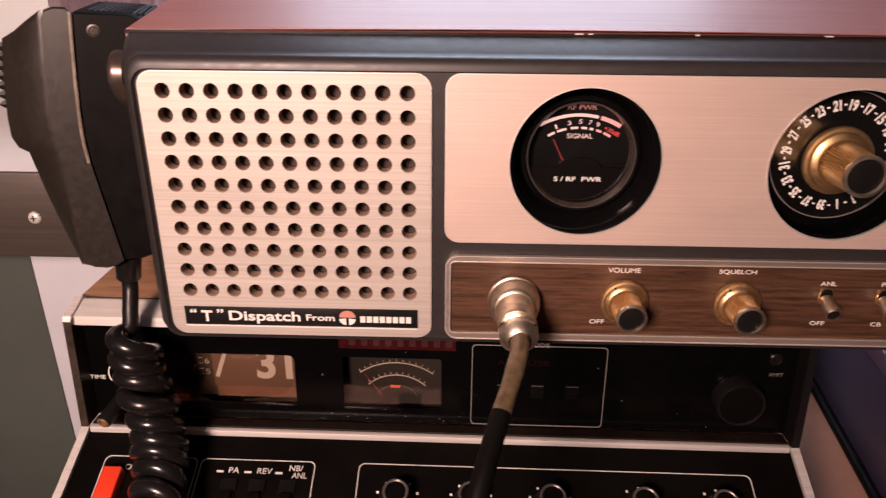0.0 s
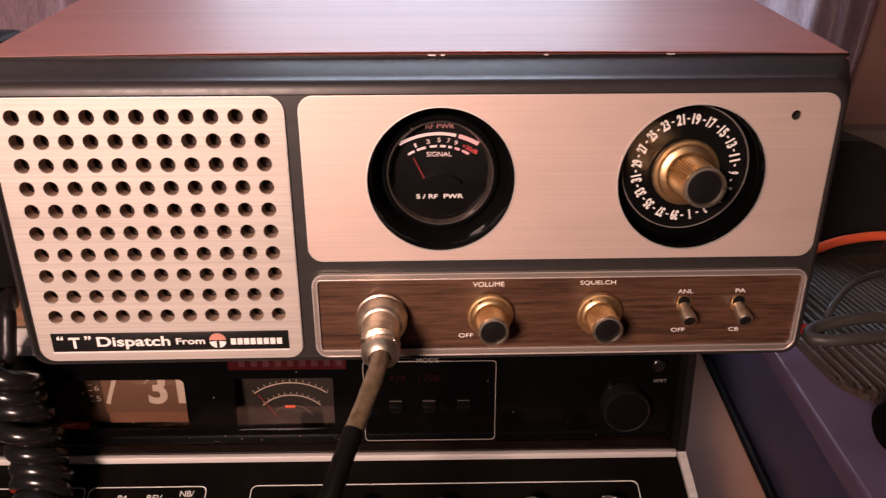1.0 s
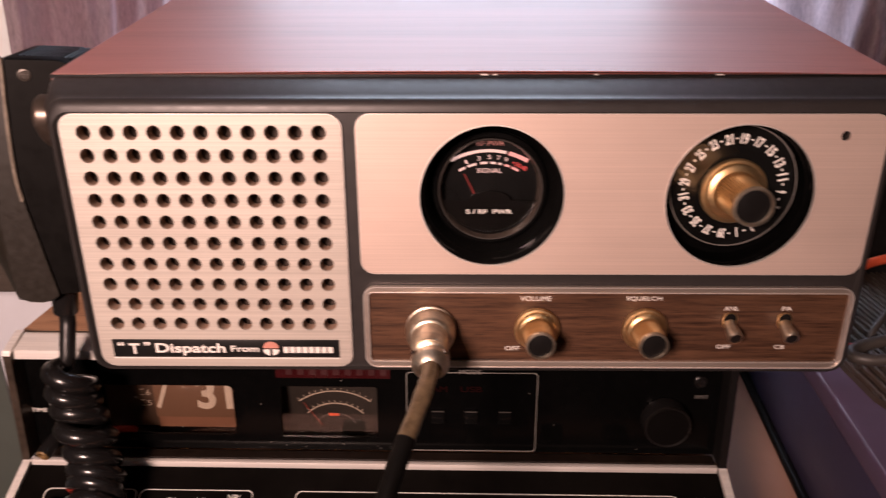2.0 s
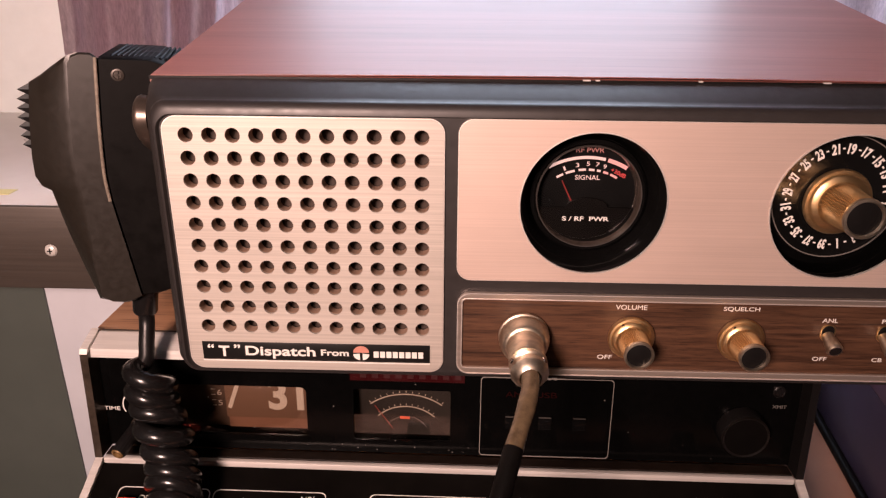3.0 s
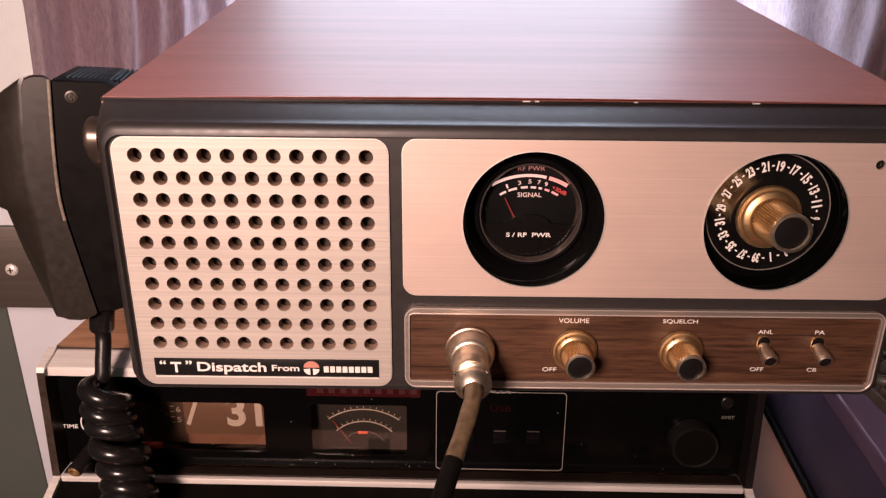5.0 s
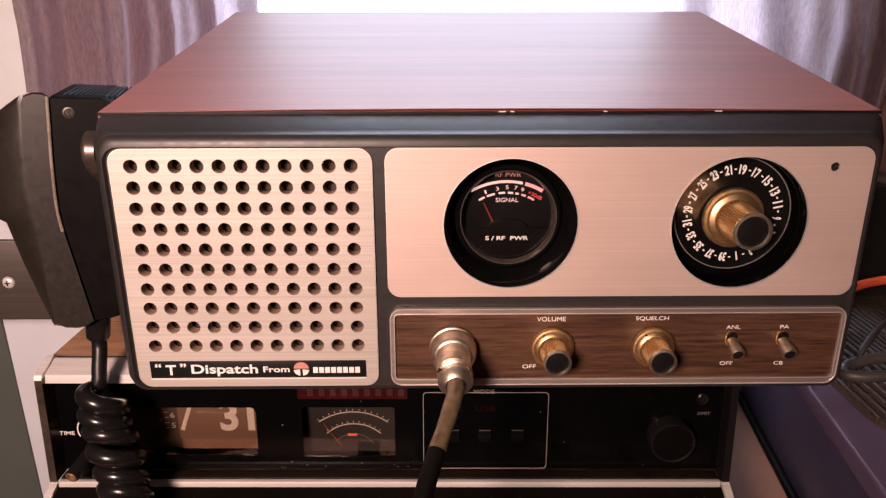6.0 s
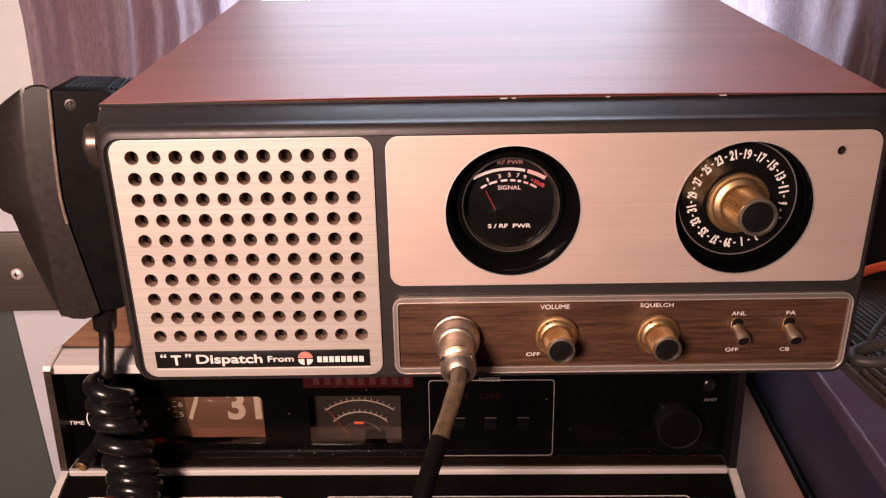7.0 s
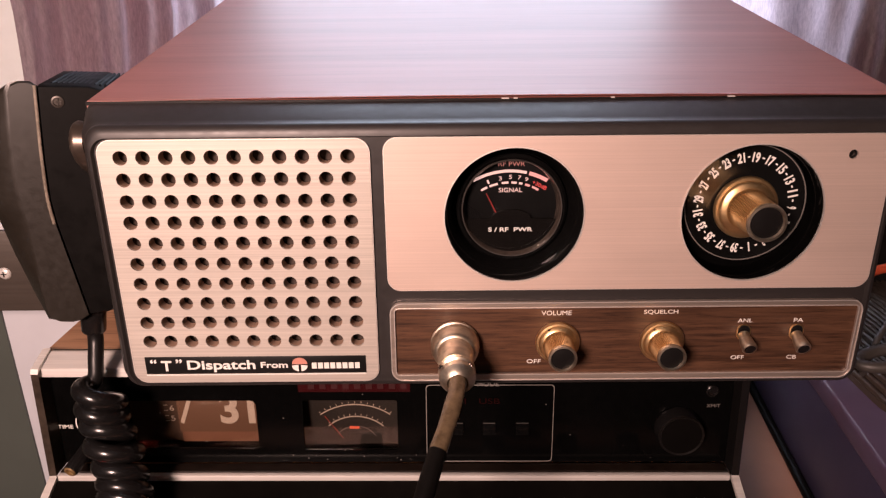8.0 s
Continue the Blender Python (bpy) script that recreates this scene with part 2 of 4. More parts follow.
def part(name, bm, material, parent=None, label="", smooth=True):
    """Links a bmesh as one mesh object under a thing or a part."""
    if parent:
        bmesh.ops.translate(bm, vec=-base_of(parent), verts=bm.verts)
    bmesh.ops.recalc_face_normals(bm, faces=bm.faces)
    mesh = bpy.data.meshes.new(name)
    bm.to_mesh(mesh)
    bm.free()
    return link(name, mesh, material, parent, label, smooth)


def box(x0, x1, y0, y1, z0, z1, bevel=0.0, seg=2):
    bm = bmesh.new()
    bmesh.ops.create_cube(bm, size=1.0, matrix=Matrix.LocRotScale(((x0 + x1) / 2, (y0 + y1) / 2, (z0 + z1) / 2), None, (x1 - x0, y1 - y0, z1 - z0)))
    if bevel:
        bmesh.ops.bevel(bm, geom=bm.edges[:], offset=bevel, segments=seg, profile=0.5, affect="EDGES")
    return bm


def merged(*bms):
    out = bmesh.new()
    for b in bms:
        me = bpy.data.meshes.new("tmp")
        b.to_mesh(me)
        b.free()
        out.from_mesh(me)
        bpy.data.meshes.remove(me)
    return out


def rr(x0, x1, z0, z1, r, n=5):
    """A rounded rectangle as a loop of (x, z)."""
    pts = []
    for cx, cz, a0 in ((x1 - r, z1 - r, 0), (x0 + r, z1 - r, 90), (x0 + r, z0 + r, 180), (x1 - r, z0 + r, 270)):
        for k in range(n + 1):
            a = radians(a0 + 90 * k / n)
            pts.append((cx + r * math.cos(a), cz + r * math.sin(a)))
    return pts


def circle(cx, cz, r, n=32):
    return [(cx + r * math.cos(2 * math.pi * k / n), cz + r * math.sin(2 * math.pi * k / n)) for k in range(n)]


def sheet(outer, holes, y0, y1):
    """A plate in the xz plane between y0 and y1 with holes through it."""
    bm = bmesh.new()
    edges = []
    for loop in (outer, *holes):
        vs = [bm.verts.new((x, y0, z)) for x, z in loop]
        edges += [bm.edges.new((vs[i], vs[(i + 1) % len(vs)])) for i in range(len(vs))]
    bmesh.ops.triangle_fill(bm, use_beauty=True, use_dissolve=False, edges=edges, normal=(0, -1, 0))
    got = bmesh.ops.extrude_face_region(bm, geom=bm.faces[:])
    bmesh.ops.translate(bm, vec=(0, y1 - y0, 0), verts=[v for v in got["geom"] if isinstance(v, bmesh.types.BMVert)])
    return bm


def outline(loop, width, y0, y1):
    """A thin raised line along a closed rounded loop."""
    cx, cz = sum(p[0] for p in loop) / len(loop), sum(p[1] for p in loop) / len(loop)
    hx, hz = max(p[0] for p in loop) - cx, max(p[1] for p in loop) - cz
    inner = [(cx + (x - cx) * (1 - width / hx), cz + (z - cz) * (1 - width / hz)) for x, z in loop]
    return sheet(loop, [inner], y0, y1)


def lathe(profile, at=(0, 0, 0), axis=(0, -1, 0), n=40, ridges=None):
    """Turns (radius, height) pairs about an axis. ridges: (first, last, depth) for knurled rings."""
    bm = bmesh.new()
    m = Matrix.Translation(at) @ Vector(axis).to_track_quat("Z", "Y").to_matrix().to_4x4()
    rings = []
    for i, (r, h) in enumerate(profile):
        if r < 1e-6:
            rings.append([bm.verts.new(m @ Vector((0, 0, h)))])
            continue
        ring = []
        for k in range(n):
            rk = r - (ridges[2] if ridges and ridges[0] <= i <= ridges[1] and k % 2 else 0)
            a = 2 * math.pi * k / n
            ring.append(bm.verts.new(m @ Vector((rk * math.cos(a), rk * math.sin(a), h))))
        rings.append(ring)
    for a, b in zip(rings, rings[1:]):
        if len(a) == 1 and len(b) == 1:
            continue
        for k in range(n):
            q = [a[k % len(a)], a[(k + 1) % len(a)], b[(k + 1) % len(b)], b[k % len(b)]]
            q = list(dict.fromkeys(q))
            if len(q) > 2:
                bm.faces.new(q)
    return bm


def smooth_path(points, per=10):
    pts = [Vector(p) for p in points]
    pts = [2 * pts[0] - pts[1], *pts, 2 * pts[-1] - pts[-2]]
    out = []
    for a, b, c, d in zip(pts, pts[1:], pts[2:], pts[3:]):
        for k in range(per):
            t = k / per
            out.append(0.5 * (2 * b + (c - a) * t + (2 * a - 5 * b + 4 * c - d) * t * t + (3 * b - a - 3 * c + d) * t ** 3))
    return out + [pts[-2]]


def tube(path, r, n=12, taper=None):
    bm = bmesh.new()
    rings, ref = [], Vector((0.3, 0.2, 0.93))
    for i, p in enumerate(path):
        d = (path[min(i + 1, len(path) - 1)] - path[max(i - 1, 0)]).normalized()
        u = (ref - d * ref.dot(d)).normalized()
        ref = u
        v = d.cross(u)
        rad = r if taper is None else r * taper(i / (len(path) - 1))
        rings.append([bm.verts.new(p + rad * (math.cos(2 * math.pi * k / n) * u + math.sin(2 * math.pi * k / n) * v)) for k in range(n)])
    for a, b in zip(rings, rings[1:]):
        for k in range(n):
            bm.faces.new((a[k], a[(k + 1) % n], b[(k + 1) % n], b[k]))
    bm.faces.new(rings[0][::-1])
    bm.faces.new(rings[-1])
    return bm


def loft(loops):
    """Skins closed loops of equal length, with caps."""
    bm = bmesh.new()
    rings = [[bm.verts.new(p) for p in loop] for loop in loops]
    for a, b in zip(rings, rings[1:]):
        for k in range(len(a)):
            bm.faces.new((a[k], a[(k + 1) % len(a)], b[(k + 1) % len(b)], b[k]))
    bm.faces.new(rings[0][::-1])
    bm.faces.new(rings[-1])
    return bm


def arc_strip(cx, cz, r, width, a0, a1, y, n=20, thick=0.0002):
    """A strip along an arc in the xz plane; angles in degrees clockwise from the top."""
    lo, hi = [], []
    for k in range(n + 1):
        a = radians(a0 + (a1 - a0) * k / n)
        lo.append((cx + (r - width / 2) * math.sin(a), cz + (r - width / 2) * math.cos(a)))
        hi.append((cx + (r + width / 2) * math.sin(a), cz + (r + width / 2) * math.cos(a)))
    return sheet(lo + hi[::-1], [], y, y - thick)


def lettering(body, cx, cz, y, w, h, material, parent, turn=0.0, m=None, name="lettering", bold=0.0):
    """Raised writing on a face that looks along -y, w wide and h high; turn: degrees clockwise. m places it elsewhere."""
    cu = bpy.data.curves.new(name, "FONT")
    cu.body, cu.align_x, cu.align_y, cu.extrude, cu.offset = body, "LEFT", "BOTTOM_BASELINE", 0.01, bold
    ob = new(name, cu)
    me = bpy.data.meshes.new_from_object(ob)
    bpy.data.objects.remove(ob)
    bpy.data.curves.remove(cu)
    co = np.array([v.co[:] for v in me.vertices])
    lo, hi = co.min(0), co.max(0)
    p = (co - (lo + hi) / 2) / (hi - lo)
    p = p * np.array([w, h, 0.0002])
    a = radians(-turn)
    x, z = p[:, 0] * math.cos(a) - p[:, 1] * math.sin(a), p[:, 0] * math.sin(a) + p[:, 1] * math.cos(a)
    out = np.stack([x + cx, -p[:, 2] + y, z + cz], 1)
    off = base_of(parent)
    for v, q in zip(me.vertices, out):
        q = Vector(q)
        v.co = ((m @ q) if m else q) - off
    return link(name, me, material, parent, smooth=False)


def rows_of_bars(spans, z0, z1, y, material, parent, name="lettering", m=None):
    """Plain bars in place of writing."""
    bm = merged(*[box(a, b, y - 0.0003, y, z0, z1) for a, b in spans])
    if m:
        bmesh.ops.transform(bm, matrix=m, verts=bm.verts)
    return part(name, bm, material, parent, smooth=False)


# ---- the room ----
def room():
    def slab(name, dims, material, label):
        return tagged(part(name, box(*dims), material, smooth=False), label, "room surface", kind="structure")

    # floor, ceiling and these walls are unseen; the dark ones keep reflections low
    slab("floor", (-1.6, 1.9, -2.2, 0.6, -0.77, -0.72), FLOOR, "brown wooden floor boards under the desk")
    slab("ceiling", (-1.6, 1.9, -2.2, 0.6, 1.68, 1.73), WALL, "cream painted plain ceiling of the room")
    slab("wall_west", (-1.65, -1.6, -2.2, 0.6, -0.72, 1.68), WALL, "cream painted plain side wall")
    slab("wall_east", (1.9, 1.95, -2.2, 0.6, -0.72, 1.68), DARKWALL, "unseen side wall, added dark to keep reflections low")
    slab("wall_south", (-1.6, 1.9, -2.25, -2.2, -0.72, 1.68), DARKWALL, "unseen wall across the room, added dark to keep reflections low")
    wall = sheet([(-1.6, -0.72), (1.9, -0.72), (1.9, 1.68), (-1.6, 1.68)], [[(-0.1, 0.21), (0.46, 0.21), (0.46, 1.3), (-0.1, 1.3)]], 0.42, 0.52)
    tagged(part("wall_north", wall, WALL, smooth=False), "cream painted wall with a window opening behind the radios", "wall", kind="structure")
    slab("wall_panel", (0.5, 1.898, 0.402, 0.416, -0.718, 1.678), plain("brown_panelling", (0.18, 0.1, 0.083), 0.6, vary=0.15, scale=20), "dark brown wooden panelling beside the window")
    win = thing("window_1", (0.16, 0.46, 0.21), "white framed window with bright daylight behind a curtain", "window", kind="structure")
    fr = sheet([(-0.098, 0.212), (0.458, 0.212), (0.458, 1.298), (-0.098, 1.298)], [[(-0.06, 0.25), (0.42, 0.25), (0.42, 1.26), (-0.06, 1.26)]], 0.455, 0.495)
    part("window_frame", fr, WHITEBOARD, win, smooth=False)
    pane = part("pane", box(-0.059, 0.419, 0.474, 0.478, 0.251, 1.259), LENS, win, smooth=False)
    pane.visible_shadow = False
    tagged(part("window_sill", box(-0.2, 0.8, 0.375, 0.418, 0.172, 0.19, 0.003), plain("sill_paint", (0.16, 0.125, 0.105), 0.5, vary=0.15, scale=40)), "brown painted window sill below the curtains", "window sill", kind="structure")
    tagged(part("backdrop", box(-3.0, 3.4, 2.4, 2.45, -1.0, 3.5), OUTSIDE, smooth=False), "bright overcast daylight outside the window", "sky", kind="structure")


def drape(name, x0, x1, z0, z1, y, folds, seed, label):
    rnd = random.Random(seed)
    nu, nv = 150, 60
    ph = [rnd.uniform(0, 6.28) for _ in range(5)]
    bm = bmesh.new()
    grid = []
    for i in range(nu + 1):
        u = i / nu
        col = []
        for j in range(nv + 1):
            v = j / nv
            z = z0 + (z1 - z0) * v
            wob = 0.006 * math.sin(9 * v + ph[0]) + 0.003 * math.sin(31 * v + ph[1])
            x = x0 + (x1 - x0) * u + wob * (1 - 0.4 * u) - 0.022 * u * max(0.0, 0.32 - z) / 0.12
            a = folds * 6.283 * (u + 0.06 * math.sin(5 * u + ph[2]))
            d = 0.010 * math.sin(a + 0.6 * math.sin(4 * v + ph[3])) + 0.004 * math.sin(2.3 * a + ph[4] + 3 * v)
            d += 0.004 * noise.noise(Vector((x * 60, z * 25, seed)))
            col.append(bm.verts.new((x, y + d, z)))
        grid.append(col)
    for i in range(nu):
        for j in range(nv):
            bm.faces.new((grid[i][j], grid[i + 1][j], grid[i + 1][j + 1], grid[i][j + 1]))
    return tagged(part(name, bm, CURTAIN), label, "curtain", group="window curtains")


def desk_and_shelf():
    desk = thing("desk", (0.1, 0.1, -0.72), "brown laminate desk carrying the stacked radios", "desk")
    part("desk_top", box(-0.098, 0.95, -0.135, 0.372, -0.01, 0.02, 0.003), DESK, desk)
    for x in (-0.09, 0.87):
        for y in (-0.12, 0.3):
            part("leg", box(x, x + 0.04, y, y + 0.04, -0.72, -0.01, 0.002), DESK, desk)
    bm = sheet([(-0.62, -0.72), (-0.165, -0.72), (-0.1765, 0.02), (-0.1785, 0.1595), (-0.62, 0.1595)], [], 0.172, 0.182)
    tagged(part("back_board", bm, BOARD_SHADE, smooth=False), "white board upright under the shelf, its shade painted grey", "board")
    bm = sheet([(-0.18, -0.72), (-0.0995, -0.72), (-0.0995, 0.1595), (-0.19, 0.1595), (-0.19, 0.02)], [], 0.174, 0.184)
    tagged(part("white_board", bm, BOARD_DAYLIT, smooth=False), "plain white board upright beside the lower radio", "board")
    sh = thing("wall_shelf", (-0.3, 0.27, 0.157), "white shelf with a dark grey metal front rail", "shelf")
    part("shelf_board", box(-0.62, -0.026, 0.1305, 0.418, 0.16, 0.2085, 0.001), WHITEBOARD, sh)
    rail = part("front_rail", box(-0.62, -0.026, 0.126, 0.13, 0.157, 0.2095, 0.0012), RAIL, sh, "dark grey brushed metal rail")
    for x in (-0.1385, -0.44):
        sc = part("screw", lathe([(0, 0.0016), (0.0026, 0.0014), (0.0036, 0.0006), (0.0038, 0)], (x, 0.126, 0.1823), n=24), STEEL, rail, "bright cross-head screw")
        part("slot", merged(box(x - 0.0017, x + 0.0017, 0.1242, 0.1246, 0.182, 0.1826), box(x - 0.0003, x + 0.0003, 0.1241, 0.1245, 0.1806, 0.184)), BLACK, sh)
    tagged(part("sticker", box(-0.19, -0.174, 0.151, 0.162, 0.2087, 0.209), YELLOW, smooth=False), "small yellow paper sticker on the shelf", "sticker")


# ---- the upper base radio ----
CH_Y = 0.021


def knob(name, x, z, r_skirt, r_barrel, tip, parent, y0=0.0, pointer=True, label=""):
    """A gold knob with a rolled skirt, a knurled barrel and a black end."""
    L = y0 - tip
    k = part(name, lathe([(r_skirt * 0.97, 0), (r_skirt, 0.0008), (r_skirt, 0.0016), (r_skirt * 0.96, 0.0024), (r_skirt * 0.88, 0.0026), (r_skirt * 0.86, 0.0034), (r_skirt * 0.82, 0.0040), (r_barrel * 1.14, 0.0046), (r_barrel * 1.1, 0.0054)], (x, y0, z), n=56), GOLD, parent, label)
    part("barrel", lathe([(r_barrel * 1.12, 0.0045), (r_barrel * 1.06, 0.006), (r_barrel * 0.97, L - 0.0022), (r_barrel * 0.93, L - 0.0018)], (x, y0, z), n=96, ridges=(1, 2, r_barrel * 0.075)), GOLD, k)
    part("rim", lathe([(r_barrel * 0.95, L - 0.0022), (r_barrel * 1.0, L - 0.0012), (r_barrel * 0.98, L), (r_barrel * 0.86, L + 0.0001), (r_barrel * 0.8, L - 0.0008)], (x, y0, z), n=48), NICKEL, k, "bright rim")
    part("end_cap", lathe([(r_barrel * 0.82, L - 0.0008), (r_barrel * 0.5, L - 0.0004), (0, L - 0.0003)], (x, y0, z), n=40), BLACK, k, "black end cap")
    if pointer:
        part("pointer", lathe([(0.0006, 0.0001), (0.0005, 0.0003), (0, 0.0004)], (x - r_skirt * 0.45, y0 - 0.0034, z + r_skirt * 0.72), n=12), BLACK, k)
    return k


def upper_radio():
    R = thing("base_radio", (0.149, 0.13, 0.16), "vintage base radio with wood-grain cabinet, aluminium front and speaker grille", "radio")
    # cabinet: a wood-grain sleeve whose top rises to the back
    x0, x1, y0, y1 = -0.0195, 0.3172, CH_Y, 0.257
    zt0, zt1, zb = 0.3003, 0.3395, 0.1755
    loops = []
    for y, zt in ((y0, zt0), (y1, zt1)):
        loops.append([(x, y, z) for x, z in rr(x0, x1, zb, zt, 0.0015, 3)])
    part("cabinet", loft(loops), CASE_WOOD, R, "reddish wood-grain vinyl cabinet")
    # the lifted lip of the vinyl along the front edge, bowed in the middle
    lip = bmesh.new()
    ring = []
    for i in range(41):
        u = i / 40
        x = x0 + 0.001 + (x1 - x0 - 0.002) * u
        up = 0.0011 * math.sin(math.pi * min(1, max(0, (u - 0.05) / 0.9))) ** 0.7
        ring.append([lip.verts.new((x, CH_Y - 0.0012, zt0 + 0.0001 + up)), lip.verts.new((x, CH_Y - 0.0012, zt0 + 0.00035 + up)), lip.verts.new((x, y1, zt1 + 0.0003)), lip.verts.new((x, y1, zt1 - 0.0004))])
    for a, b in zip(ring, ring[1:]):
        for k in range(4):
            lip.faces.new((a[k], a[(k + 1) % 4], b[(k + 1) % 4], b[k]))
    lip.faces.new(ring[0])
    lip.faces.new(ring[-1][::-1])
    part("top_sheet", lip, CASE_WOOD, R, "wood-grain top sheet with a slightly lifted front edge")
    # black strip over the cabinet front, standing for shade below the lip
    part("gap_shade", box(x0 - 0.0001, x1 + 0.0001, CH_Y - 0.0006, CH_Y - 0.0001, 0.2988, 0.3003), BLACK, R, "black strip painting in the shade under the lifted cabinet sheet")
    for x, w in ((0.152, 0.003), (0.245, 0.0028), (0.197, 0.0015), (0.157, 0.0016)):
        part("chip", box(x, x + w, CH_Y - 0.0016, CH_Y, 0.3001, 0.3006), STEEL, R, "bright chip at the cabinet edge")
    # moulded bezel with a rim round the front
    fx0, fx1 = -0.0138, 0.3096
    spec = [(x0, x1, 0.1766, 0.2996, 0.003, CH_Y), (x0 + 0.0003, x1 - 0.0003, 0.1767, 0.2992, 0.004, 0.018), (fx0 - 0.0030, fx1 + 0.0030, 0.1769, 0.2946, 0.006, 0.0072), (fx0 - 0.001, fx1 + 0.001, 0.1773, 0.2938, 0.007, 0.0050)]
    for k in range(7):
        a = radians(15 * k)
        d = 0.0032 * (1 - math.cos(a))
        spec.append((fx0 + d * 0.8, fx1 - d * 0.8, 0.1776 + d * 0.3, 0.2938 - 1.5 * d, 0.0068, 0.0034 * (1 - math.sin(a))))
    spec.append((fx0 + 0.0034, fx1 - 0.0034, 0.1791, 0.2884, 0.006, 0.0016))
    bz = bmesh.new()
    rings = []
    for a, b, c, d, r, y in spec:
        rings.append([bz.verts.new((x, y, z)) for x, z in rr(a, b, c, d, r, 6)])
    for a, b in zip(rings, rings[1:]):
        for k in range(len(a)):
            bz.faces.new((a[k], a[(k + 1) % len(a)], b[(k + 1) % len(b)], b[k]))
    bezel = part("bezel", bz, BEZEL, R, "charcoal grained plastic bezel")
    # the bezel's front web, with openings for the speaker, the meter and the dial
    MX, MZ, DX, DZ = 0.1565, 0.2555, 0.2533, 0.2555
    KX, KZ = 0.2539, 0.2573
    web = sheet(rr(fx0 + 0.003, fx1 - 0.003, 0.1788, 0.2887, 0.006, 6), [rr(-0.0045, 0.0945, 0.1955, 0.2855, 0.003, 3), circle(MX, MZ, 0.0289, 48), circle(DX, DZ, 0.0293, 48), circle(0.29, 0.28, 0.0022, 16)], 0.0016, 0.0042)
    part("front_web", web, BEZEL, R)
    # speaker plate
    holes = [circle(0.009 * i, 0.2 + 0.009 * j, 0.00292, 20) for i in range(11) for j in range(10)]
    plate = part("speaker_plate", sheet(rr(-0.0089, 0.0985, 0.1799, 0.2880, 0.0058, 8), holes, 0.0003, 0.0013), ALU_LAMP_TINT, R, "brushed aluminium plate with rows of round holes")
    part("plate_edge", outline(rr(-0.0092, 0.0988, 0.1796, 0.2883, 0.006, 8), 0.0005, 0.0005, 0.0014), ALU_EDGE, plate)
    holes = [circle(0.009 * i, 0.2 + 0.009 * j, 0.00288, 16) for i in range(11) for j in range(10)]
    part("speaker_grille", sheet(rr(-0.0043, 0.0943, 0.1957, 0.2853, 0.003, 3), holes, 0.0014, 0.0058), HOLLOW, R, "brown moulding behind the holes")
    part("speaker_cloth", box(-0.008, 0.098, 0.0075, 0.0085, 0.19, 0.288), CLOTH, R)
    # name label: bars for its marks
    lab = part("name_label", box(-0.0036, 0.0932, -0.0001, 0.0006, 0.1842, 0.1926, 0.0002), LABEL, R, "black name label with white marks")
    lettering("\u201c", 0.0001, 0.1906, -0.0002, 0.0027, 0.0018, WHITE_INK, lab, bold=0.02)
    lettering("\u201d", 0.0113, 0.1906, -0.0002, 0.0027, 0.0018, WHITE_INK, lab, bold=0.02)
    lettering("T", 0.0057, 0.1883, -0.0002, 0.0046, 0.0050, WHITE_INK, lab, bold=0.025)
    lettering("Dispatch", 0.0297, 0.1880, -0.0002, 0.0298, 0.0058, WHITE_INK, lab, bold=0.02)
    lettering("From", 0.0529, 0.1884, -0.0002, 0.0118, 0.0029, WHITE_INK, lab, bold=0.02)
    rows_of_bars([(0.0694 + 0.0027 * k, 0.0694 + 0.0027 * k + 0.0021) for k in range(8)], 0.1866, 0.1894, -0.0001, WHITE_INK, lab)
    bx, bz_ = 0.0641, 0.1883
    top = [(bx + 0.0034 * math.cos(radians(a)), bz_ + 0.0005 + 0.0031 * math.sin(radians(a))) for a in range(0, 181, 15)]
    part("badge", sheet(top, [], -0.0001, -0.0004), SALMON, lab)
    for s in (-1, 1):
        q = [(bx + s * 0.0006, bz_), (bx + s * 0.0006, bz_ - 0.003)] + [(bx + s * 0.0034 * math.sin(radians(a)), bz_ - 0.0003 - 0.0028 * math.cos(radians(a))) for a in range(20, 91, 14)]
        part("badge_half", sheet(q, [], -0.0001, -0.0004), WHITE_INK, lab)
    part("label_line", box(-0.0036, 0.0932, -0.0003, 0.0001, 0.1836, 0.1841), WHITE_INK, lab)
    # upper plate with the round openings
    up = part("dial_plate", sheet(rr(0.1042, 0.3059, 0.2231, 0.2881, 0.0055, 8), [circle(MX, MZ, 0.0286, 72), circle(DX, DZ, 0.0290, 72), circle(0.29, 0.28, 0.0019, 20)], 0.0003, 0.0013), ALU_ROOM_TINT, R, "brushed aluminium plate round meter and dial")
    part("plate_edge", outline(rr(0.1039, 0.3062, 0.2228, 0.2884, 0.0058, 8), 0.0005, 0.0005, 0.0014), ALU_EDGE, up)
    part("opening_rim", sheet(circle(MX, MZ, 0.0288, 72), [circle(MX, MZ, 0.0283, 72)], 0.0001, 0.0012), ALU_EDGE, up)
    part("opening_rim", sheet(circle(DX, DZ, 0.0292, 72), [circle(DX, DZ, 0.0287, 72)], 0.0001, 0.0012), ALU_EDGE, up)
    part("indicator_lamp", lathe([(0.0021, -0.003), (0.002, 0.0), (0.0014, 0.0006), (0, 0.0008)], (0.29, 0.0025, 0.28), n=20), RUBBER, R, "small dark indicator lens")
    # signal meter
    meter = part("signal_meter", lathe([(0.0285, -0.0004), (0.0279, -0.0016), (0.0266, -0.006), (0.0242, -0.0125), (0.0236, -0.0165), (0.0232, -0.017)], (MX, 0.0, MZ), n=72), GLOSS, R, "black round signal meter with red-lit scale")
    FY = 0.0165
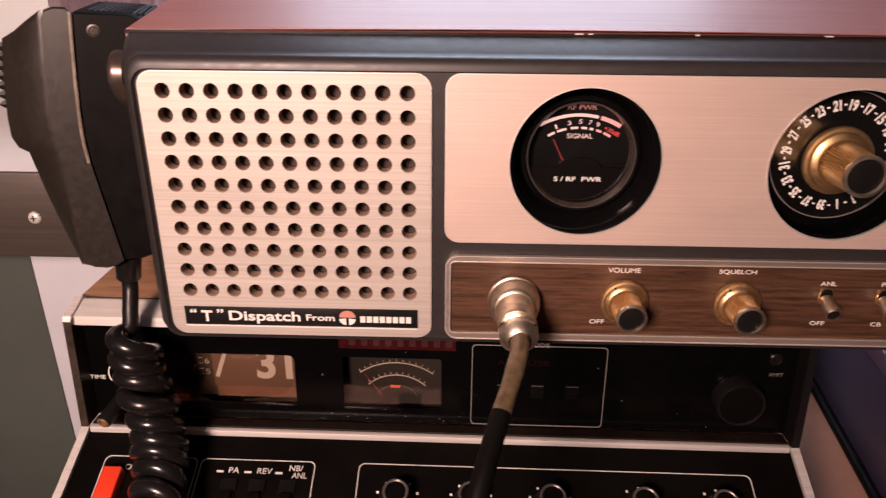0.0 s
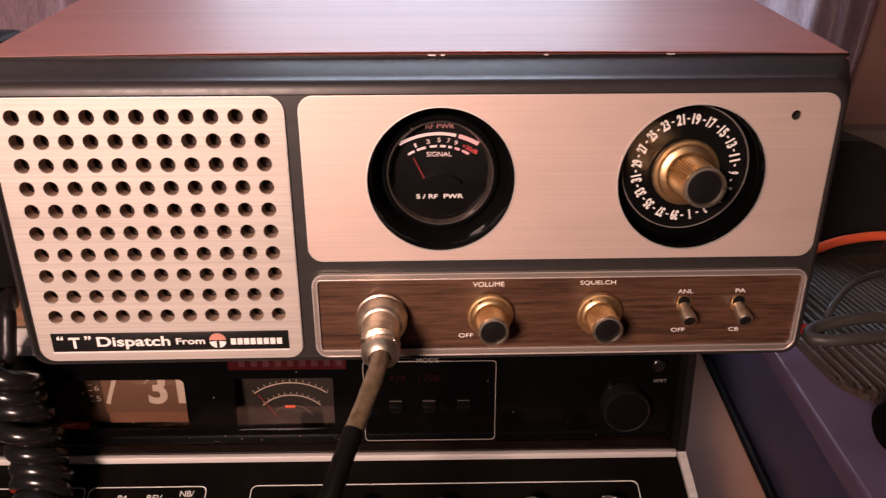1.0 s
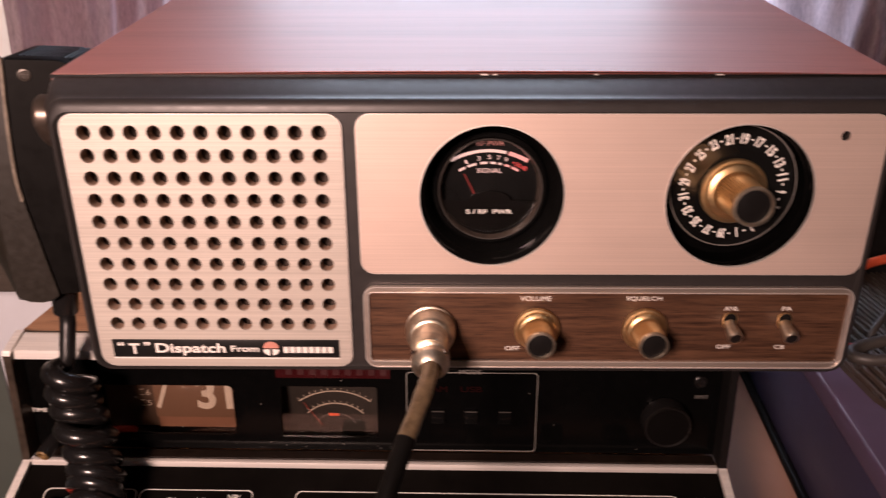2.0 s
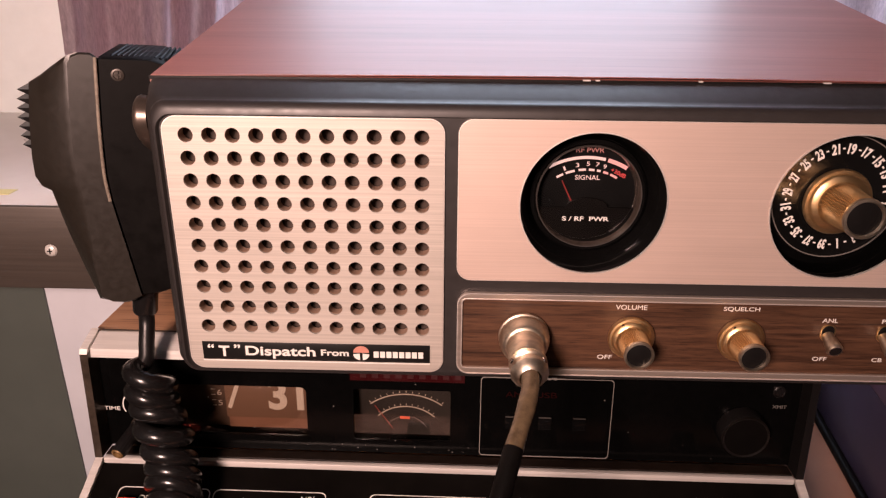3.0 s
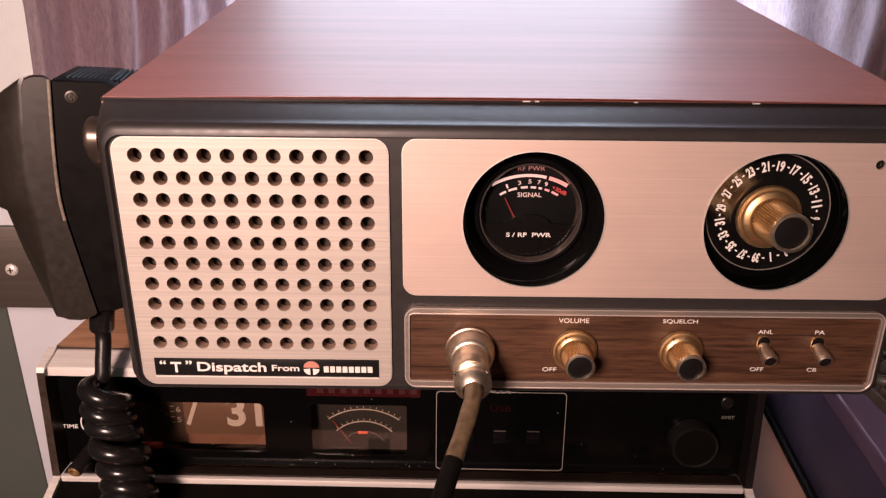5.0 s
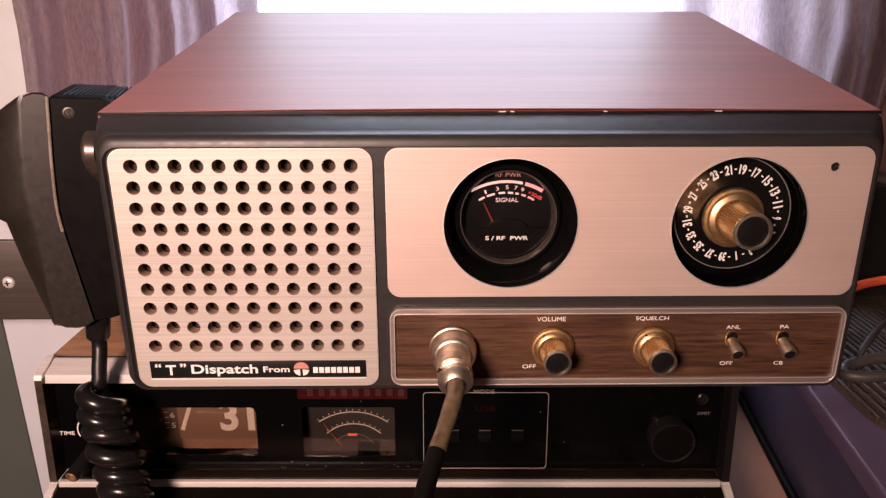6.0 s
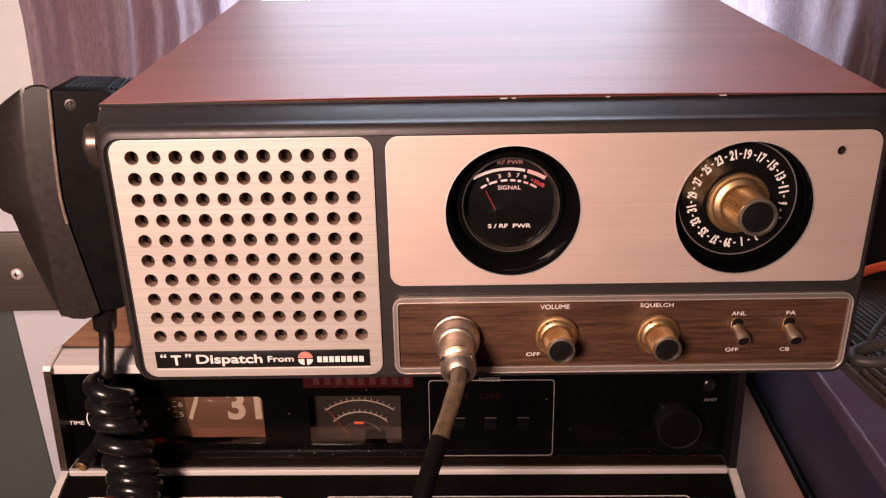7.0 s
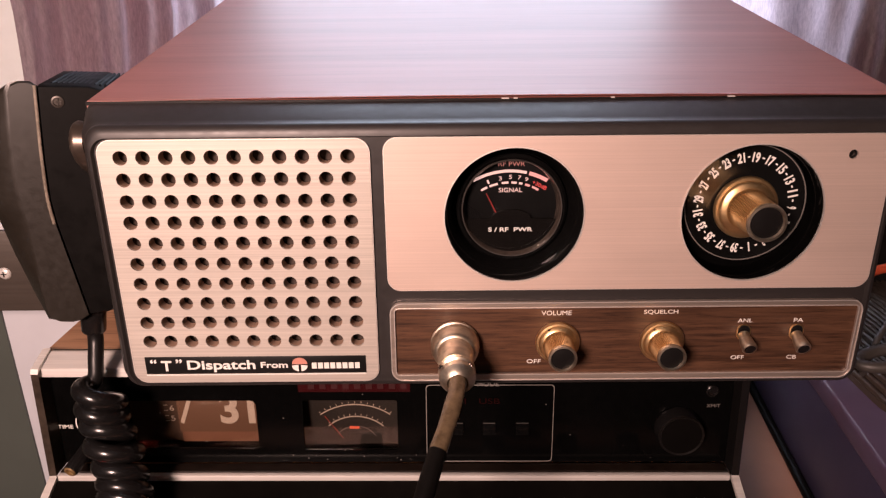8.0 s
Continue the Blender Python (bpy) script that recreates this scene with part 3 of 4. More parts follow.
    part("meter_face", lathe([(0.0238, 0), (0, 0.0002)], (MX, FY, MZ), n=48), DIAL_FACE, meter)
    part("lens_ring", lathe([(0.0236, 0.0015), (0.0234, 0.0045), (0.0222, 0.0058), (0.0214, 0.005), (0.0212, 0.0015)], (MX, FY, MZ), n=64), GLOSS, meter)
    part("lens_edge", lathe([(0.0213, 0.0053), (0.0211, 0.0061), (0.0207, 0.006), (0.0206, 0.0053)], (MX, FY, MZ), n=64), plain("lens_edge", (0.045, 0.04, 0.037), 0.18), meter)
    part("lens_wall", lathe([(0.0207, 0.0058), (0.0204, 0.0052), (0.0196, 0.0012), (0.0194, 0.0006)], (MX, FY, MZ), n=64), plain("lens_wall", (0.045, 0.036, 0.03), 0.16, vary=0.5, scale=500, rvary=0.05), meter, "moulded inner wall of the lens")
    ln = part("lens", lathe([(0.0217, 0.0042), (0.016, 0.0058), (0.008, 0.0066), (0, 0.0069)], (MX, FY, MZ), n=48), LENS, meter, "clear domed lens")
    ln.visible_shadow = False
    T = FY - 0.0004
    ax, az = MX - 0.0006, MZ - 0.0160
    part("scale_arc", arc_strip(ax, az, 0.0311, 0.0012, -30, 13, T), LIT_WHITE, meter, "white lit power arc")
    part("scale_arc", arc_strip(ax, az, 0.0311, 0.0016, 15, 30.5, T, 8), LIT_PINK, meter, "red lit end of the arc")
    for a0, a1, mt in ((-31, -24, LIT_WHITE), (-21.5, -12.5, LIT_WHITE), (-8.5, -1.5, LIT_WHITE), (1.5, 7, LIT_WHITE), (9.5, 13, LIT_WHITE), (16, 21, LIT_PINK), (23.5, 31, LIT_PINK)):
        part("scale_mark", arc_strip(MX - 0.0006, MZ - 0.0134, 0.0235, 0.0009, a0, a1, T, 4), mt, meter)
    for body, dx, dz, w, mt, turn in (("1", -0.0098, 0.0104, 0.0008, LIT_WHITE, -22), ("3", -0.0047, 0.0119, 0.0013, LIT_WHITE, -10), ("5", -0.0004, 0.0125, 0.0013, LIT_WHITE, 0), ("7", 0.0034, 0.0122, 0.0013, LIT_WHITE, 8), ("9", 0.0064, 0.0114, 0.0013, LIT_WHITE, 14), ("+30dB", 0.0120, 0.0088, 0.0066, LIT_RED, 27)):
        lettering(body, MX + dx, MZ + dz, T, w, 0.0017, mt, meter, turn)
    lettering("RF PWR", MX, MZ + 0.0181, T, 0.0112, 0.0019, LIT_DIM, meter)
    lettering("SIGNAL", MX - 0.0003, MZ + 0.0068, T, 0.0100, 0.0019, LIT_WHITE, meter)
    nd = sheet([(MX - 0.0108, MZ + 0.0055), (MX - 0.0104, MZ + 0.0057), (MX - 0.0058, MZ - 0.0034), (MX - 0.0064, MZ - 0.0036)], [], T - 0.0006, T - 0.001)
    part("needle", nd, NEEDLE, meter, "thin red needle")
    low = [(MX + 0.0209 * math.cos(radians(a)), MZ + 0.0209 * math.sin(radians(a))) for a in range(195, 346, 6)]
    low += [(MX + 0.0085, MZ - 0.0052)] + [(MX + 0.0085 * math.cos(radians(a)), MZ - 0.0052 + 0.0040 * math.sin(radians(a))) for a in range(15, 166, 15)] + [(MX - 0.0085, MZ - 0.0052)]
    part("lower_cover", sheet(low, [], T - 0.0012, T - 0.0024), plain("meter_cover", (0.005, 0.0045, 0.0042), 0.2, vary=0.2, spec=0.3), meter)
    lettering("S / RF  PWR", MX - 0.0002, MZ - 0.0100, T - 0.0025, 0.0190, 0.0019, WHITE_INK, meter, bold=0.02)
    # channel dial
    dial = part("channel_dial", lathe([(0.0289, -0.0004), (0.0284, -0.0016), (0.0282, -0.008), (0.0280, -0.0115), (0.0277, -0.013)], (DX, 0.0, DZ), n=72), GLASS_BLACK, R, "black channel dial with white numbers round a gold knob")
    DY = 0.0105
    part("dial_back", lathe([(0.0290, 0), (0, 0.0002)], (DX, 0.0135, DZ), n=48), GLASS_BLACK, dial)
    part("dial_disc", lathe([(0.0260, -0.0014), (0.0260, 0), (0.0257, 0.0004), (0.0254, 0.0003), (0, 0.0004)], (KX, DY, KZ), n=72), DIAL_FACE, dial)
    part("dial_ring", sheet(circle(KX, KZ, 0.0253, 72), [circle(KX, KZ, 0.0249, 72)], DY - 0.0006, DY - 0.0002), DIM_INK, dial)
    for i in range(20):
        ch = 1 + 2 * i
        a = -(ch - 19) / 2 * 18 + 6
        r = 0.0197
        sx, cz = math.sin(radians(a)), math.cos(radians(a))
        lettering(str(ch), KX + r * sx, KZ + r * cz, DY - 0.0006, 0.0011 if ch < 10 and ch != 1 else 0.0006 if ch == 1 else 0.0030, 0.0042, WHITE_INK, dial, a, bold=0.035)
        b = radians(a - 9)
        for rr_ in (0.0198,):
            px, pz = KX + rr_ * math.sin(b), KZ + rr_ * math.cos(b)
            dash = [(px + u * math.cos(b) + v * math.sin(b), pz - u * math.sin(b) + v * math.cos(b)) for u, v in ((-0.0005, -0.0003), (0.0005, -0.0003), (0.0005, 0.0003), (-0.0005, 0.0003))]
            part("dial_dash", sheet(dash, [], DY - 0.0005, DY - 0.0007), WHITE_INK, dial)
    knob("channel_knob", KX - 0.0001, KZ - 0.0014, 0.0134, 0.0079, -0.0130, R, y0=DY - 0.0006, pointer=False, label="gold channel knob with black end")
    # lower control strip
    strip = part("control_frame", sheet(rr(0.1044, 0.3059, 0.1801, 0.2176, 0.0052, 8), [rr(0.1066, 0.304, 0.1832, 0.2148, 0.0014, 3)], -0.0006, 0.0012), FRAME, R, "bright aluminium frame of the control strip")
    # lighter outlines that draw the highlight along the frame's edges
    part("frame_rim_highlight", outline(rr(0.1044, 0.3059, 0.1801, 0.2176, 0.0052, 8), 0.00035, -0.0009, -0.0006), ALU_EDGE, strip)
    part("frame_rim_highlight", outline(rr(0.1062, 0.3044, 0.1828, 0.2152, 0.0018, 4), 0.0003, -0.0008, -0.0006), ALU_EDGE, strip)
    part("wood_panel", box(0.106, 0.3046, 0.0004, 0.0014, 0.1826, 0.2154), WALNUT, R, "dark walnut-grain control panel")
    lettering("VOLUME", 0.1757, 0.2121, 0.0003, 0.0128, 0.0021, WHITE_INK, strip)
    lettering("SQUELCH", 0.2204, 0.2121, 0.0003, 0.0146, 0.0021, WHITE_INK, strip)
    lettering("OFF", 0.1667, 0.1889, 0.0003, 0.0061, 0.0019, WHITE_INK, strip)
    lettering("ANL", 0.2569, 0.2078, 0.0003, 0.0062, 0.0018, WHITE_INK, strip)
    lettering("PA", 0.2798, 0.2078, 0.0003, 0.0041, 0.0018, WHITE_INK, strip)
    lettering("OFF", 0.2558, 0.1900, 0.0003, 0.0058, 0.0018, WHITE_INK, strip)
    lettering("CB", 0.2794, 0.1900, 0.0003, 0.0042, 0.0018, WHITE_INK, strip)
    knob("volume_knob", 0.1765, 0.1988, 0.0096, 0.006, -0.0165, R, label="small gold volume knob")
    knob("squelch_knob", 0.2215, 0.1988, 0.0096, 0.006, -0.0165, R, label="small gold squelch knob")
    for x in (0.2568, 0.2796):
        sw = part("toggle_switch", sheet(rr(x - 0.0030, x + 0.0030, 0.1985, 0.2060, 0.0028, 6), [rr(x - 0.0026, x + 0.0026, 0.1989, 0.2056, 0.0025, 6)], -0.0002, 0.0004), GOLD, R, "small metal toggle switch set down")
        part("switch_slot", sheet(rr(x - 0.0026, x + 0.0026, 0.1989, 0.2056, 0.0025, 6), [], 0.0, 0.0003), BLACK, sw, "dark switch slot")
        way = (0.02, -0.93, -0.36)
        part("lever", lathe([(0, -0.0005), (0.0024, 0), (0.0024, 0.0022), (0.0027, 0.0034), (0.0031, 0.0066), (0.0032, 0.0080), (0.0029, 0.0086), (0.0024, 0.0086)], (x, 0.0, 0.2012), way, n=28), NICKEL, sw)
        part("lever_tip", lathe([(0.0025, 0.0084), (0.0021, 0.0087), (0, 0.0087)], (x, 0.0, 0.2012), way, n=20), BLACK, sw)
    part("back_plate", box(x0 + 0.004, x1 - 0.004, 0.2575, 0.2585, 0.18, 0.33), BLACK, R)
    for x in (0.01, 0.288):
        for y in (0.085, 0.23):
            part("foot", lathe([(0.008, 0), (0.0085, 0.002), (0.008, 0.0158)], (x, y, 0.1602), (0, 0, 1), n=24), RUBBER, R)
    return R


def mic_plug():
    P = thing("microphone_plug", (0.132, 0.0, 0.1985), "worn nickel microphone plug screwed into the radio front with sleeved cable", "plug")
    c = (0.1322, -0.0002, 0.1988)
    ax = Vector((0.0, -1.0, -0.03))
    body = part("coupling_ring", lathe([(0.0102, 0), (0.0105, 0.0005), (0.0105, 0.0016), (0.0097, 0.0019), (0.0097, 0.0025), (0.0104, 0.0029), (0.0104, 0.0052), (0.0098, 0.0060), (0.0094, 0.0085), (0.0085, 0.0098), (0.0076, 0.0102), (0, 0.0102)], c, ax, n=64, ridges=(5, 6, 0.0002)), NICKEL, P)
    part("barrel", lathe([(0.0078, 0.0098), (0.0076, 0.0106), (0.0072, 0.0205), (0.0066, 0.0214), (0, 0.0216)], c, ax, n=48), NICKEL, P)
    part("clamp_nut", lathe([(0, 0.0190), (0.0068, 0.0192), (0.0076, 0.0200), (0.0077, 0.0222), (0.0068, 0.0228), (0.0066, 0.0236), (0.0074, 0.0241), (0.0075, 0.0264), (0.0066, 0.0276), (0.0058, 0.0290), (0.0044, 0.0300)], c, (0.02, -1.0, -0.1), n=14), NICKEL, P, "faceted clamp nut")
    for a in (35, 150, 270):
        r = radians(a)
        part("screw", lathe([(0.0012, 0), (0.0011, 0.0005), (0, 0.0007)], (c[0] + 0.0073 * math.cos(r), -0.0252, c[2] - 0.0018 + 0.0073 * math.sin(r)), (math.cos(r), 0, math.sin(r)), n=12), CHROME, P)
    pts = [(0.1328, -0.026, 0.1972), (0.1322, -0.036, 0.1955), (0.1293, -0.047, 0.1915), (0.1245, -0.06, 0.1845)]
    part("cable_sleeve", tube(smooth_path(pts, 8), 0.0036, 16, lambda t: 1.0 - 0.06 * t + 0.03 * math.sin(14 * t)), SHEATH, P, "beige heat-shrunk sleeve")
    pts = [(0.1249, -0.059, 0.1851), (0.1205, -0.072, 0.1775), (0.1155, -0.086, 0.165), (0.111, -0.098, 0.14), (0.108, -0.106, 0.1), (0.106, -0.108, 0.055), (0.109, -0.112, 0.03), (0.13, -0.117, 0.0237), (0.2, -0.12, 0.0237)]
    part("cable", tube(smooth_path(pts, 8), 0.0036, 14), MIC_BACK, P, "black cable")


# ---- the microphone on the radio's side ----
def microphone():
    o = (-0.0222, 0.047, 0.192)
    M = thing("handheld_microphone", o, "black hand microphone hung on the side of the upper radio", "microphone", turn=19.0)
    stand = Matrix.Translation((0, 0, 0.1)) @ pose(*o) @ pose(0, 0, 0, 0, 5.0, 16.0) @ Matrix.Translation((0, 0, -0.1))
    M.matrix_world = stand

    def slice_at(y, loop):
        return [(x, o[1] + y, z) for x, z in loop]

    def sunk(y, loop):
        # the front shell's top falls away to the back
        return [(x, yy, z - 0.22 * max(0.0, y) * min(1.0, max(0.0, (z - 0.28) / 0.015))) for x, yy, z in slice_at(y, loop)]

    def shrunk(loop, k):
        cx, cz = sum(p[0] for p in loop) / len(loop), sum(p[1] for p in loop) / len(loop)
        return [(cx + (x - cx) * k, cz + (z - cz) * k) for x, z in loop]

    # seam between the two shells, from the top to the bottom
    seam = [(-0.0506, 0.3024), (-0.0507, 0.2860), (-0.0507, 0.2697), (-0.0500, 0.2510), (-0.0483, 0.2394), (-0.0415, 0.2097), (-0.0376, 0.1924)]
    back = seam + [(-0.0300, 0.1935), (-0.0225, 0.1962), (-0.0215, 0.2000), (-0.0212, 0.2960), (-0.0228, 0.3008), (-0.0300, 0.3030)]
    shell = loft([slice_at(0.0016, shrunk(back, 0.965)), slice_at(0.0004, shrunk(back, 0.985)), slice_at(0.0016, back), slice_at(0.0584, back), slice_at(0.0600, shrunk(back, 0.97))][1:])
    part("back_shell", shell, MIC_BACK, M, "black back shell")
    # front shell: a flat rim by the seam and a bulging face that tapers to the cable
    bottom = [(-0.0415, 0.1900), (-0.0456, 0.1891), (-0.0509, 0.1895)]
    rim = [(-0.0551, 0.1915), (-0.0571, 0.2060), (-0.0584, 0.2215), (-0.0596, 0.2375), (-0.0608, 0.2430), (-0.0618, 0.2493), (-0.0628, 0.2593), (-0.0631, 0.2787), (-0.0625, 0.2985), (-0.0612, 0.3024), (-0.0577, 0.3040), (-0.0535, 0.3041)]
    face = [(-0.0588, 0.1858), (-0.0643, 0.2021), (-0.0702, 0.2203), (-0.0757, 0.2401), (-0.0796, 0.2423), (-0.0819, 0.2467), (-0.0825, 0.2556), (-0.0820, 0.2740), (-0.0808, 0.2905), (-0.0758, 0.2949), (-0.0701, 0.2984), (-0.0560, 0.3030)]
    near = [(x - 0.0004, z) for x, z in seam] + bottom + rim
    step = [(x - 0.0004, z) for x, z in seam] + bottom + [(x * 0.9 + fx * 0.1 - 0.0004, z) for (x, z), (fx, fz) in zip(rim, face)]
    full = [(x - 0.0004, z) for x, z in seam] + bottom + face
    loops = [sunk(-0.0006, shrunk(near, 0.985)), sunk(0.0004, near), sunk(0.0014, near), sunk(0.0016, step), sunk(0.0075, [(0.4 * a + 0.6 * c, 0.4 * b + 0.6 * d) for (a, b), (c, d) in zip(step, full)]), sunk(0.0125, full), sunk(0.0475, full), sunk(0.0525, [(0.4 * a + 0.6 * c, 0.4 * b + 0.6 * d) for (a, b), (c, d) in zip(step, full)]), sunk(0.0584, step), sunk(0.0600, near), sunk(0.0606, shrunk(near, 0.985))]
    part("front_shell", loft(loops), MIC, M, "dark brown-grey grained front shell")
    # worn edge, coloured pale so that it also draws the highlight along the seam
    part("seam_edge", tube(smooth_path([(x - 0.0010, o[1] - 0.0002, z) for x, z in seam[:5]], 4), 0.0008, 10), plain("worn_edge_highlight", (0.2, 0.17, 0.135), 0.3, vary=0.5, scale=700), M, "worn edge of the front shell with its highlight painted in")
    for i in range(7):
        z = 0.2575 + i * 0.0041
        x = -0.0812 - 0.001 * math.sin(i * 0.5)
        bm = bmesh.new()
        vs = [bm.verts.new((x, o[1] + yy, z + dz)) for yy in (0.016, 0.044) for dz in (0, 0.0028)] + [bm.verts.new((x - 0.0062, o[1] + yy, z + 0.0020)) for yy in (0.019, 0.041)]
        for f in ((0, 1, 4), (2, 5, 3), (0, 2, 3, 1), (0, 4, 5, 2), (1, 3, 5, 4)):
            bm.faces.new([vs[k] for k in f])
        part("grille_fin", bm, BLACK, M, smooth=False)
    for i in range(13):
        x = -0.0470 + i * 0.0022
        part("top_rib", box(x, x + 0.0011, o[1] + 0.008, o[1] + 0.057, 0.3000, 0.3030, 0.0004, 1), RIBS, M, smooth=False)
    rnd = random.Random(11)
    for _ in range(9):
        z = rnd.uniform(0.215, 0.298)
        x, r = rnd.uniform(-0.0595, -0.0528) + 0.1 * max(0.0, 0.25 - z), rnd.uniform(0.0002, 0.0004)
        part("dust_speck", lathe([(r, 0), (0, 0.0003)], (x, o[1] + 0.0002, z), n=8), DIM_INK, M)
    dark_screw = plain("dark_screw", (0.05, 0.042, 0.035), 0.4, 0.4)
    sc = part("screw", lathe([(0.0027, 0), (0.0026, 0.0005), (0.0019, 0.0006), (0.0016, 0.0002), (0, 0.0002)], (-0.0432, o[1] + 0.0004, 0.2955), n=24), dark_screw, M, "small cross-head screw")
    part("slot", merged(box(-0.0448, -0.0416, o[1] - 0.0004, o[1] + 0.0001, 0.2952, 0.2958), box(-0.0435, -0.0429, o[1] - 0.0004, o[1] + 0.0001, 0.2939, 0.2971)), dark_screw, sc)
    part("strain_relief", lathe([(0.0062, 0.012), (0.0061, 0.004), (0.0058, -0.0055), (0.0054, -0.0065), (0.0036, -0.0066)], (-0.0382, o[1] + 0.010, 0.1858), (0.03, 0.0, 1), n=28), RUBBER, M, "rubber strain relief")
    # hanger button between the back and the radio's side
    H = thing("microphone_hanger", (-0.0196, 0.0165, 0.27), "worn metal microphone hanger screwed on the cabinet side", "hanger")
    drop = [(0.0165 - 0.0088 * math.cos(radians(k)), 0.2845 + 0.0092 * math.sin(radians(k))) for k in range(-20, 201, 10)] + [(0.0235, 0.2755), (0.0222, 0.2697), (0.0205, 0.2690), (0.0150, 0.2725), (0.0105, 0.2770)]
    cy, cz = 0.0172, 0.2825
    rings = [[(x, cy + (y - cy) * k, cz + (z - cz) * k) for y, z in drop] for x, k in ((-0.0180, 0.9), (-0.0212, 0.95), (-0.0224, 0.96), (-0.0232, 0.92), (-0.0238, 0.82), (-0.0240, 0.7), (-0.0239, 0.5), (-0.0238, 0.2))]
    part("hanger_plate", loft(rings), plain("hanger_metal", (0.1, 0.078, 0.064), 0.36, 0.7, vary=0.25, scale=300), H)
    # coiled cord
    C = thing("coiled_cord", (-0.031, -0.02, 0.068), "glossy black coiled microphone cord hanging over the lower radio", "cord")
    top = stand @ (Vector((-0.0384, o[1] + 0.010, 0.1811)) - Vector(o))
    axis = smooth_path([(-0.0455, 0.035, 0.1580), (-0.0450, 0.0335, 0.1475), (-0.0440, 0.0325, 0.1385), (-0.0408, 0.0295, 0.1270), (-0.0375, 0.0265, 0.1125), (-0.0338, 0.0165, 0.0985), (-0.0295, -0.006, 0.0865), (-0.0295, -0.05, 0.066), (-0.029, -0.09, 0.047)], 40)
    length = [0.0]
    for a, b in zip(axis, axis[1:]):
        length.append(length[-1] + (b - a).length)
    coil, ref = [], Vector((-0.72, 0.69, 0.0))
    steps, turns = 760, length[-1] / 0.0101
    for i in range(steps + 1):
        s = length[-1] * i / steps
        k = min(len(axis) - 2, int(np.searchsorted(length, s, side="right")) - 1)
        f = (s - length[k]) / max(1e-9, length[k + 1] - length[k])
        p = axis[k].lerp(axis[k + 1], min(1, f))
        d = (axis[min(k + 3, len(axis) - 1)] - axis[max(k - 2, 0)]).normalized()
        u = (ref - d * ref.dot(d)).normalized()
        v = u.cross(d)
        a = 2 * math.pi * turns * i / steps
        r = 0.0076 + 0.0014 * min(1.0, 4 * i / steps) + 0.0005 * math.sin(a * 0.37)
        lean = 0.0012 * math.sin(a * 0.23 + 1) + 0.0026 * math.cos(a - 4.6)
        coil.append(p + r * (math.cos(a) * u + math.sin(a) * v) + d * lean)
    lead = [top, top + Vector((0.0002, -0.001, -0.007)), top.lerp(coil[0], 0.6) + Vector((0.0014, 0, 0)), coil[0] + Vector((0.0020, 0.0012, 0.0044)), coil[0], coil[5]]
    part("lead", tube(smooth_path(lead, 8), 0.0038, 14, lambda t: 1.0 + 0.2 * max(0.0, t - 0.5)), BLACK, C)
    part("coil", tube(coil, 0.0047, 14), RUBBER, C)


